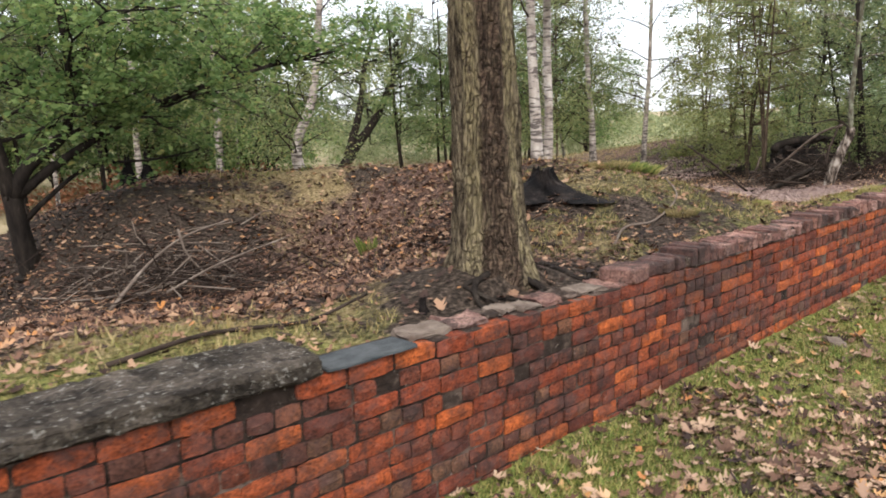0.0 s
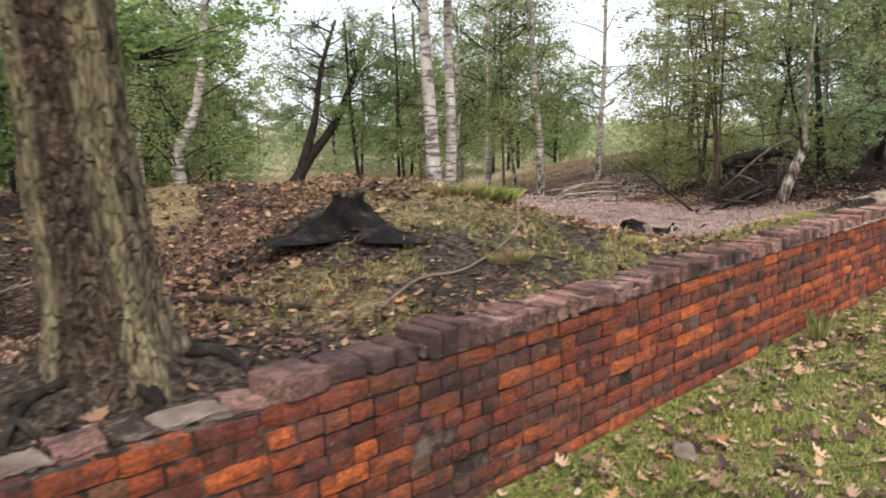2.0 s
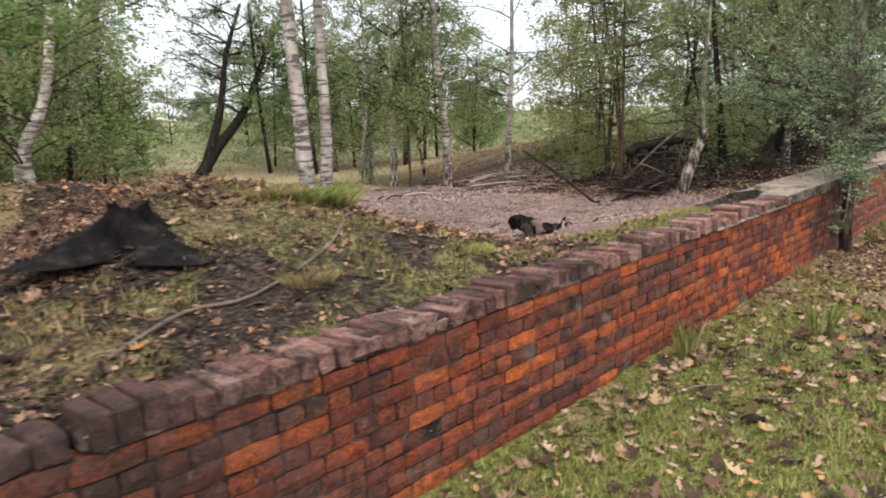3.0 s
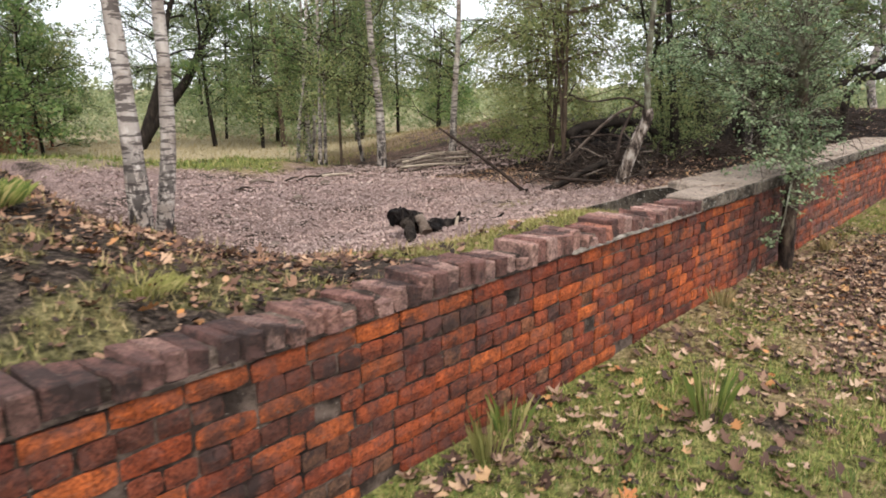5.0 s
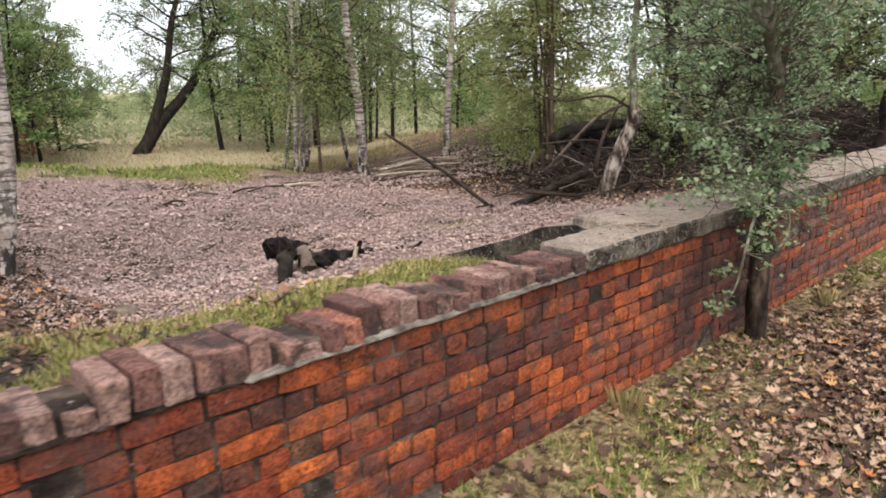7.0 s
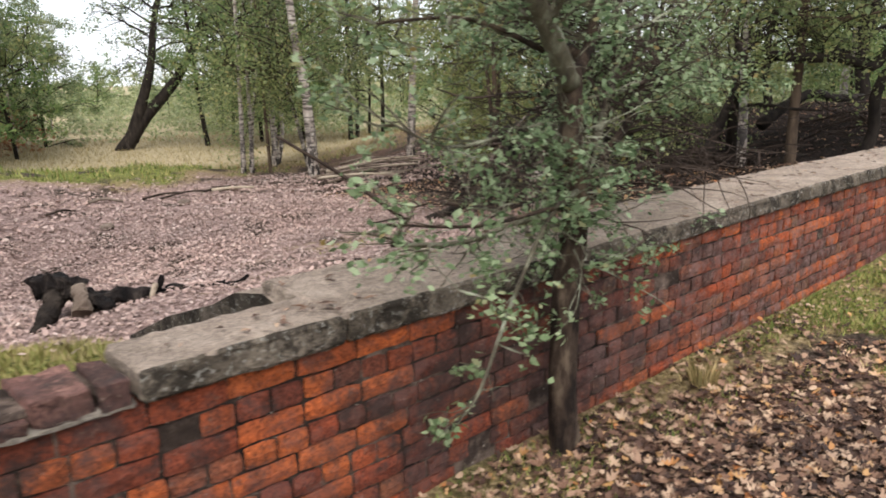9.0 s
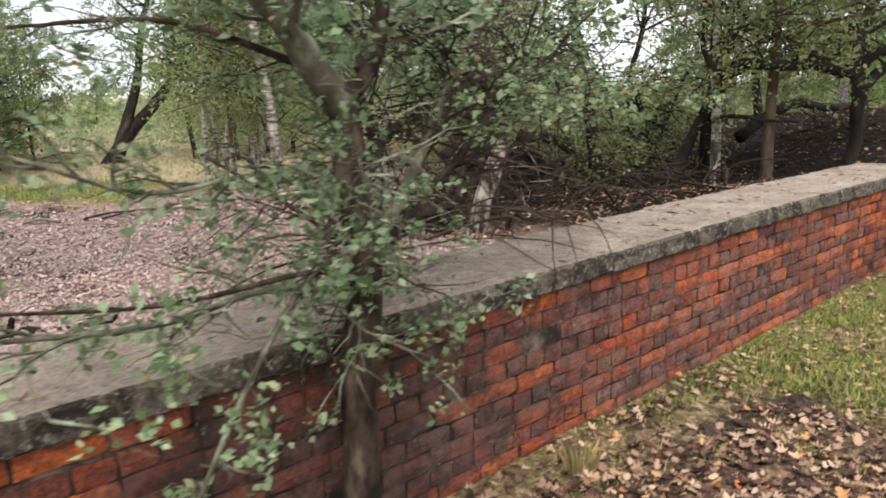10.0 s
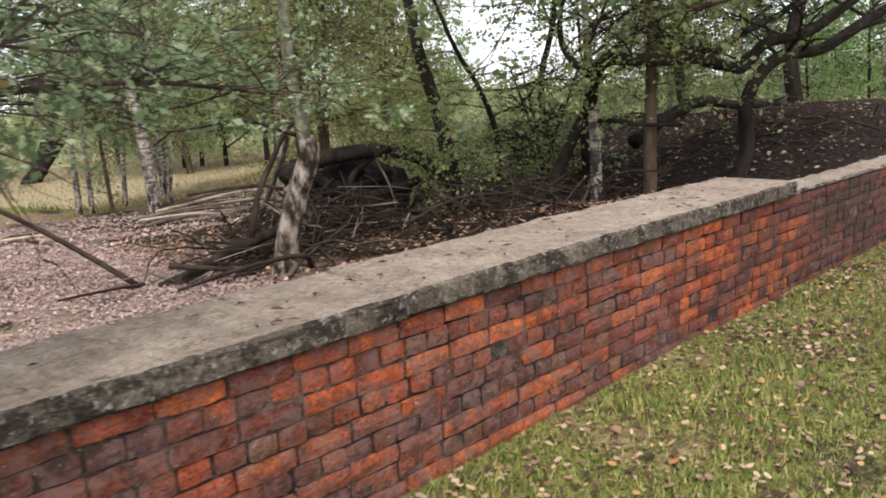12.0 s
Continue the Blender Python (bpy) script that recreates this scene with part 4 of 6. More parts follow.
# ---- hawthorn that grows against the wall ----
def build_wall_tree():
    x, y = 12.03, 2.06
    z = float(ground(x, y))
    foot = empty_at("hawthorn_tree", x, y, z, label="small hawthorn with lichened twigs and leathery green leaves against the wall", category="tree")
    rng = random.Random(17)
    sites, low = [], []
    stems = [
        ("trunk", [(0.02, 0, -0.1), (0.0, 0, 0.06), (-0.02, 0, 0.35), (0.0, 0.0, 0.72), (0.04, 0.0, 1.02), (0.0, 0, 1.25), (0.0, 0, 1.42), (-0.02, 0, 1.56)], 0.068, 0.045),
        ("limb", [(-0.02, 0, 1.5), (-0.12, -0.02, 1.62), (-0.2, -0.03, 1.72), (-0.32, -0.05, 1.9), (-0.35, -0.1, 2.5), (-0.5, -0.2, 3.3)], 0.052, 0.022),
        ("limb", [(0.0, 0, 1.52), (0.1, 0.02, 1.6), (0.17, 0.03, 1.78), (0.22, 0.1, 2.3), (0.35, 0.2, 3.3)], 0.03, 0.014),
        ("limb", [(0.02, 0.02, 1.0), (0.28, 0.1, 1.22), (0.55, 0.2, 1.5), (0.85, 0.35, 1.75), (1.5, 0.6, 2.1)], 0.027, 0.01),
        ("limb", [(0.02, 0.02, 0.92), (0.25, 0.1, 1.1), (0.6, 0.15, 1.32), (0.85, 0.22, 1.5), (1.4, 0.4, 1.7)], 0.026, 0.008),
        ("limb", [(0.0, 0.02, 1.1), (0.5, 0.5, 1.35), (1.2, 0.85, 1.55), (2.0, 1.15, 1.62), (2.7, 1.3, 1.55)], 0.026, 0.007),
        ("limb", [(0.1, 0.05, 1.6), (0.6, 0.7, 1.8), (1.4, 1.3, 1.9), (2.3, 1.7, 1.85)], 0.026, 0.007),
        ("limb", [(-0.1, 0, 1.6), (-0.45, 0.08, 1.72), (-0.8, 0.15, 1.7)], 0.012, 0.004),
        ("limb", [(0.0, 0.0, 0.95), (-0.3, -0.02, 1.02), (-0.6, -0.05, 1.0), (-0.95, -0.08, 1.05)], 0.014, 0.006),
        ("limb", [(0.0, 0.0, 1.2), (-0.25, 0.05, 1.32), (-0.55, 0.1, 1.3), (-0.85, 0.1, 1.42)], 0.01, 0.004),
        ("limb", [(0.02, -0.03, 1.1), (-0.2, -0.08, 1.05), (-0.42, -0.1, 0.8), (-0.62, -0.12, 0.5), (-0.72, -0.12, 0.42)], 0.012, 0.005),
        ("limb", [(0.03, -0.02, 0.8), (0.25, -0.06, 0.78), (0.5, -0.05, 0.84)], 0.012, 0.004),
        ("limb", [(0.0, 0, 1.0), (-0.2, -0.08, 1.06), (-0.6, -0.1, 1.06), (-0.98, -0.1, 1.12)], 0.012, 0.004),
    ]
    lines = []
    for k, (name, pts, r0, r1) in enumerate(stems):
        wood = Wood()
        line, radii = wood.limb(pts, r0, r1, 12 if k == 0 else 7, 0.1, rng, 0.9 if k == 0 else 0)
        part(name, wood.done(name), lichen_bark if k in (1, 3, 8, 9, 10) else hawthorn_bark, foot, shade_smooth=True)
        lines.append(line)
    for k, line in enumerate(lines[1:], 1):
        wood = Wood()
        big = k <= 9
        for q in line[(6 if k < 4 else 2):]:
            for _ in range((4 if k < 7 else 1) if big else 2):
                way = (line[-1] - line[0]).normalized() * (0.8 if k < 7 else 1.2) + Vector((rng.gauss(0, 1), rng.gauss(0, 1), rng.gauss(0.25, 0.4) if k < 7 else rng.gauss(0, 0.5)))
                sprout(wood, sites if big else low, rng, q, way, (rng.uniform(0.35, 0.75) if k < 7 else rng.uniform(0.18, 0.38)) if big else rng.uniform(0.08, 0.2), 0.007 if big else 0.003, 1 if big else 0, 0.05, 0.6, 4)
        part("branch", wood.done("branch"), dark_twig if 3 <= k <= 6 else lichen_bark, foot)
    wood, shoots = Wood(), []
    for q in lines[0]:
        if 0.75 < q.z < 1.45:
            for _ in range(5):
                a = rng.uniform(2.0, 5.6)
                sprout(wood, shoots, rng, q, Vector((math.cos(a), math.sin(a), rng.gauss(0.15, 0.4))), rng.uniform(0.15, 0.42), 0.005, 1, 0.08, 0.6, 3)
    part("branch", wood.done("branch"), lichen_bark, foot, "short lichened shoots on the trunk")
    shoots = [s for s in shoots if s[0].y < 0.12]
    tagged(part("leaf_spray", leaves("leaf_spray", shoots, 1500, 0.028, 0.035, 14, 0.4, 0.02), holly_leaf, foot), kind="stuff")
    sites = [s for s in sites if s[0].x < 0.3 or s[0].z > 1.4]
    tagged(part("crown", leaves("crown", sites, 13500, 0.03, 0.04, 9, 0.5, 0.03), holly_leaf, foot), kind="stuff")
    over = [s for s in sites if s[0].x > 0.7 and s[0].y > 0.3]
    tagged(part("leaf_spray", leaves("leaf_spray", over, 4500, 0.038, 0.05, 12, 0.5, 0.03), holly_leaf, foot), kind="stuff")
    tagged(part("leaf_spray", leaves("leaf_spray", low, 560, 0.034, 0.03, 10, 0.4, 0.01), holly_leaf, foot), kind="stuff")


build_wall_tree()


# ---- distant trees ----
def far_tree(name, seed, height, width, r, bark, mat, count, size, lift, label, rise=0.6):
    rng = random.Random(seed)
    c, s = rng.uniform(-0.3, 0.3), rng.uniform(-0.3, 0.3)
    return tree(name, 0, -60, [([(0, 0, 0), (c * 0.5, s * 0.5, height * 0.3), (c * 1.4, s, height * 0.65), (c * 2, s * 2, height)], r, r * 0.2)], bark,
                [(0, lift, 1, 16, width, r * 0.3, 2, rise, 0.1)], (count, size, 0.2, mat, 0.4, 0.1), label, seed=seed, z=0, sides=6, near=False)


PROTOTYPES = [
    far_tree("field_birch", 81, 7.0, 1.5, 0.09, birch_bark, far_leaf, 6000, 0.115, 0.48, "slim birch at the edge of the dry field"),
    far_tree("field_oak", 82, 4.6, 1.9, 0.11, dark_bark, oak_leaf, 6500, 0.115, 0.4, "small dark green oak in the dry field"),
    far_tree("field_oak", 83, 6.5, 2.2, 0.14, dark_bark, far_leaf, 7000, 0.13, 0.3, "bushy green tree beyond the field"),
    far_tree("field_birch", 84, 8.5, 1.8, 0.11, dark_bark, birch_leaf, 5500, 0.115, 0.45, "thin dark-stemmed tree with pale green leaves"),
]
rng_far = random.Random(77)
placed = 0
while placed < 96:
    ring = placed % 4
    dist = (rng_far.uniform(20, 30), rng_far.uniform(28, 42), rng_far.uniform(42, 62), rng_far.uniform(60, 85))[ring]
    ang = radians(rng_far.uniform(6, 112))
    tx, ty = 8 + dist * math.cos(ang), 2 + dist * math.sin(ang)
    if ring == 0 and (ty < 15 or (12 < tx < 26 and ty < 24)):
        continue
    if 27 < math.degrees(ang) < 41 or (ring == 1 and rng_far.random() < 0.3):
        continue
    hides = any(abs(math.atan2(ty, tx - ox) - math.atan2(29.0, 20.8 - ox)) < 0.1 for ox in (0.0, 3.0, 6.0, 9.0))
    if math.hypot(tx - 20, ty - 28) < 3 or ty < 9 or (hides and dist < 45):
        continue
    kind = rng_far.choice((0, 1, 3, 1)) if ring < 2 else rng_far.choice((2, 1, 2, 3))
    scale = rng_far.uniform(0.75, 1.15) * (1, 1, 0.9, 0.8)[ring]
    tz = float(ground(tx, ty)) - 0.05
    copy_thing(PROTOTYPES[kind], Matrix.Translation((tx, ty, tz)) @ Matrix.Rotation(rng_far.uniform(0, 6.28), 4, "Z") @ Matrix.Scale(scale, 4))
    placed += 1
for proto, (tx, ty) in zip(PROTOTYPES, ((16.0, 33.0), (11.5, 27.0), (27.0, 36.0), (24.0, 26.5))):
    proto.location = (tx, ty, float(ground(tx, ty)) - 0.05)


for k, (tx, ty, kind, scale) in enumerate(((15.6, 27.6, 1, 0.85), (13.4, 29.5, 1, 0.75), (17.6, 32, 2, 0.7), (12.0, 25.5, 0, 0.9), (24.8, 30.5, 3, 0.9), (9.0, 28.0, 2, 0.8), (6.0, 29.0, 1, 1.0), (3.5, 24.0, 0, 0.9))):
    copy_thing(PROTOTYPES[kind], Matrix.Translation((tx, ty, float(ground(tx, ty)) - 0.05)) @ Matrix.Rotation(1.3 * k, 4, "Z") @ Matrix.Scale(scale, 4))


def bushes(name, spots, count, size, mat, label, seed):
    """A low mass of far shrubs."""
    rs = np.random.RandomState(seed)
    sites = []
    for (sx, sy, w, h) in spots:
        sites += [(Vector((sx + rs.normal(0, w), sy + rs.normal(0, w), float(ground(sx, sy)) + abs(rs.normal(0, h)) * (0.6 + 0.4 * rs.rand()))), None) for _ in range(60)]
    tagged(part(name, leaves(name, sites, count, size, 0.5, seed, 0.4), mat), label, "shrubs", kind="stuff")


rs_far = random.Random(9)
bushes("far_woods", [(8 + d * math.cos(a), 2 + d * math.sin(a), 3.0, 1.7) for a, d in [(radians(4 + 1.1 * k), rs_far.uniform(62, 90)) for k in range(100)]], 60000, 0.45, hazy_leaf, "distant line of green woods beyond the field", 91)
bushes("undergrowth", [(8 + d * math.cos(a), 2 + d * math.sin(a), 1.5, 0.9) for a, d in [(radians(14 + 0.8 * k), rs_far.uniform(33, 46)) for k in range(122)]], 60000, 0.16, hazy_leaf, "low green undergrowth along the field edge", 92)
bushes("bracken", [(13.5, 30, 1.2, 0.35), (15.5, 31, 1.2, 0.35), (8.5, 26, 1.4, 0.3), (5.5, 24, 1.4, 0.3)], 6000, 0.14, bracken_leaf, "patch of rust-red dying bracken at the field edge", 93)
bushes("wood_undergrowth", [(21 + 1.1 * k, 9.5 + 0.6 * math.sin(k * 2.1) - 0.2 * k, 0.8, 0.42) for k in range(9)], 9000, 0.07, birch_leaf, "green undergrowth at the back of the wood", 94)


# ---- stumps, logs and dead wood ----
def stump(x, y, w, h, seed, label, spike=0.5):
    rng = random.Random(seed)
    z = float(ground(x, y))
    n, rings = 44, 16
    verts, faces = [], []
    ph = rng.uniform(0, 6)
    for i in range(rings + 1):
        f = i / rings
        for k in range(n):
            a = 2 * math.pi * k / n
            top = h * (0.55 + spike * 0.5 * (0.5 + 0.5 * math.sin(2 * a + ph)) + 0.3 * noise.noise(Vector((math.cos(a) * 3, math.sin(a) * 3, seed))) + 0.12 * rng.random() * (i == rings))
            r = w * (0.16 + 0.84 * (1 - f) ** 2.0 * (0.75 + 0.35 * math.sin(4 * a + ph))) * (1 + 0.2 * noise.noise(Vector((math.cos(a) * 2.2, math.sin(a) * 2.2, f * 3 + seed))) + 0.16 * noise.noise(Vector((math.cos(a) * 7, math.sin(a) * 7, f * 5 + seed))))
            verts.append((r * math.cos(a), r * math.sin(a), -0.08 + (top + 0.08) * f))
    for i in range(rings):
        for k in range(n):
            a, b = i * n + k, i * n + (k + 1) % n
            faces.append((a, b, b + n, a + n))
    verts.append((0, 0, h * 0.45))
    for k in range(n):
        faces.append((rings * n + k, rings * n + (k + 1) % n, len(verts) - 1))
    ob = part("tree_stump", mesh_from("tree_stump", verts, faces), charred)
    ob.location = (x, y, z)
    tagged(ob, label, "stump")


stump(5.25, 4.35, 0.7, 0.24, 3, "blackened rotten tree stump with spreading roots on the mound")
stump(4.0, 11.6, 0.26, 0.62, 5, "charred black stump on the far side of the mound", 0.3)
stump(4.35, 11.75, 0.22, 0.55, 6, "charred black broken stump beside another stump", 0.6)
stump(2.35, 2.75, 0.1, 0.1, 7, "small dark stub of wood in the verge")


def log(name, points, r0, r1, mat, label, seed=1, sides=9, rough=0.12, category="log"):
    """A dead branch or log lying on the ground; points are x, y and the height above the ground."""
    wood = Wood()
    x0, y0 = points[0][0], points[0][1]
    z0 = float(ground(x0, y0))
    wood.limb([(px - x0, py - y0, float(ground(px, py)) - z0 + pz) for px, py, pz in points], r0, r1, sides, rough, random.Random(seed))
    ob = part(name, wood.done(name), mat, shade_smooth=True)
    ob.location = (x0, y0, z0)
    return tagged(ob, label, category)


def charred_log():
    foot = empty_at("charred_log", 11.27, 5.58, float(ground(11.27, 5.58)), label="charred forked log lying on the pit floor", category="log")
    for name, pts, r0, r1, mat in (("log_body", [(-0.1, 0.06, 0.05), (0.1, -0.02, 0.07), (0.32, -0.12, 0.06), (0.62, -0.2, 0.05), (0.85, -0.26, 0.04)], 0.085, 0.035, charred),
                                   ("log_end", [(-0.36, 0.14, 0.2), (-0.28, 0.1, 0.21), (-0.16, 0.05, 0.19), (-0.1, 0.02, 0.15)], 0.095, 0.08, charred),
                                   ("log_root", [(-0.24, 0.06, 0.16), (-0.3, -0.06, 0.09), (-0.4, -0.18, 0.03), (-0.46, -0.24, -0.02)], 0.07, 0.05, dark_bark),
                                   ("split_face", [(-0.12, -0.03, 0.2), (-0.13, -0.1, 0.13), (-0.16, -0.18, 0.05)], 0.045, 0.06, dead_wood),
                                   ("log_fork", [(-0.08, 0.0, 0.1), (-0.02, -0.12, 0.08), (0.03, -0.2, 0.02)], 0.07, 0.045, charred),
                                   ("log_fork", [(0.3, -0.12, 0.06), (0.38, -0.16, 0.13), (0.41, -0.18, 0.2)], 0.04, 0.014, charred),
                                   ("log_stub", [(0.3, -0.2, 0.0), (0.32, -0.2, 0.09), (0.34, -0.19, 0.16)], 0.022, 0.018, pale_wood),
                                   ("log_fork", [(0.75, -0.24, 0.03), (0.9, -0.32, 0.07), (0.98, -0.36, 0.13)], 0.03, 0.01, charred)):
        wood = Wood()
        wood.limb(pts, r0, r1, 14, 0.12, random.Random(4), steps=7)
        wood.verts = [q + Vector((noise.noise(q * 11), noise.noise(q * 11 + Vector((7, 0, 0))), noise.noise(q * 11 + Vector((0, 9, 0))))) * 0.42 * r0 for q in wood.verts]
        part(name, wood.done(name), mat, foot)


charred_log()
log("fallen_branch", [(3.9, 4.35, 0.02), (4.05, 3.95, 0.03), (4.25, 3.42, 0.015)], 0.03, 0.02, dark_twig, "short dark branch lying on the mound", 2, category="branch")
log("fallen_branch", [(4.5, 3.05, 0.01), (4.95, 3.25, 0.03), (5.3, 3.2, 0.02), (5.9, 3.35, 0.03), (6.4, 3.75, 0.02), (6.8, 4.0, 0.02)], 0.011, 0.006, dead_wood, "long thin bent branch lying on the mound", 3, category="branch")
log("fallen_branch", [(0.9, 3.1, 0.01), (1.4, 3.2, 0.02), (1.9, 3.15, 0.02), (2.4, 3.3, 0.01)], 0.014, 0.008, dark_twig, "thin dark branch lying in the verge", 4, category="branch")
log("fallen_log", [(20.7, 5.2, 0.35), (21.3, 5.1, 0.5), (22.0, 5.0, 0.52), (23.0, 5.0, 0.35), (24.3, 5.0, 0.2)], 0.09, 0.06, dark_bark, "fallen dark log lying across the wooded bank", 5)
log("fallen_log", [(18.95, 5.25, 0.0), (19.3, 5.25, 0.45), (19.7, 5.2, 0.95), (19.9, 5.2, 1.3)], 0.1, 0.04, dark_bark, "leaning rotten log propped in the wood", 6)
for pts, r, mat, n in (([(12.95, 11.36), (13.15, 11.28), (13.37, 11.17)], 0.028, dead_wood, 71), ([(13.7, 11.28), (14.1, 11.6), (14.55, 11.97)], 0.022, dark_twig, 72), ([(13.9, 11.2), (14.6, 11.75), (15.04, 11.84)], 0.018, dark_twig, 73),
                       ([(15.04, 11.84), (15.4, 11.75), (15.7, 11.61)], 0.035, pale_wood, 74), ([(14.8, 11.7), (15.2, 12.0), (15.6, 12.1)], 0.02, dark_twig, 75), ([(12.2, 10.6), (12.45, 10.75), (12.6, 10.72)], 0.02, dark_twig, 76)):
    log("fallen_branch", [(px, py, 0.03 + 0.03 * (k == 1)) for k, (px, py) in enumerate(pts)], r, r * 0.6, mat, "thin dead branch lying on the leafy pit floor", n, 6, category="branch")
rng_logs = random.Random(15)
for k in range(13):
    cx, cy = 18.0 + rng_logs.uniform(-0.7, 0.9), 11.3 + rng_logs.uniform(-0.7, 0.9)
    a = -0.55 + rng_logs.gauss(0, 0.5)
    dx, dy = math.cos(a) * rng_logs.uniform(0.5, 1.1), math.sin(a) * rng_logs.uniform(0.5, 1.1)
    tagged(log("bleached_branch", [(cx - dx, cy - dy, 0.02 + 0.012 * k), (cx + rng_logs.gauss(0, 0.08), cy + rng_logs.gauss(0, 0.08), 0.05 + 0.02 * k), (cx + dx, cy + dy, 0.02 + 0.012 * k)], 0.03, 0.014, pale_wood if k % 2 else dead_wood, "bleached branch in a loose pile under the birches", 30 + k, 7, category="branch"), group="pile of bleached branches")


def brush(name, x, y, count, reach, height, mats, seed, label, long=1.1, lines=(), thick=0.012):
    """A tangle of dead sticks, with the larger branches as parts."""
    rng = random.Random(seed)
    z = float(ground(x, y))
    foot = empty_at(name, x, y, z, label=label, category="brush pile")
    for m in mats:
        wood = Wood()
        for k in range(count // len(mats)):
            px, py = rng.gauss(0, reach[0] * 0.5), rng.gauss(0, reach[1] * 0.5)
            hump = height * math.exp(-(px / reach[0]) ** 2 - (py / reach[1]) ** 2)
            g = float(ground(x + px, y + py)) - z
            a, e = rng.uniform(0, 6.28), rng.gauss(0, 0.28)
            half = long * rng.uniform(0.25, 0.6)
            d = Vector((math.cos(a), math.sin(a), e)) * half
            mid = Vector((px, py, g + 0.02 + hump * rng.random()))
            bow = Vector((rng.gauss(0, 0.17), rng.gauss(0, 0.17), rng.gauss(0, 0.12))) * half * 2
            line = [mid - d, mid + bow, mid + d]
            line = [Vector((q.x, q.y, max(q.z, float(ground(x + q.x, y + q.y)) - z + 0.01))) for q in bent(line, 3)]
            r = thick * rng.uniform(0.4, 1.5)
            wood.tube(line, [r * (1 - 0.12 * i) for i in range(len(line))], 4)
        tagged(part("stick_tangle", wood.done("stick_tangle"), m, foot), kind="stuff")
    for pts, r0, r1, m in lines:
        wood = Wood()
        wood.limb([(px - x, py - y, pz - z) for px, py, pz in pts], r0, r1, 7, 0.1, rng)
        part("branch", wood.done("branch"), m, foot, shade_smooth=True)


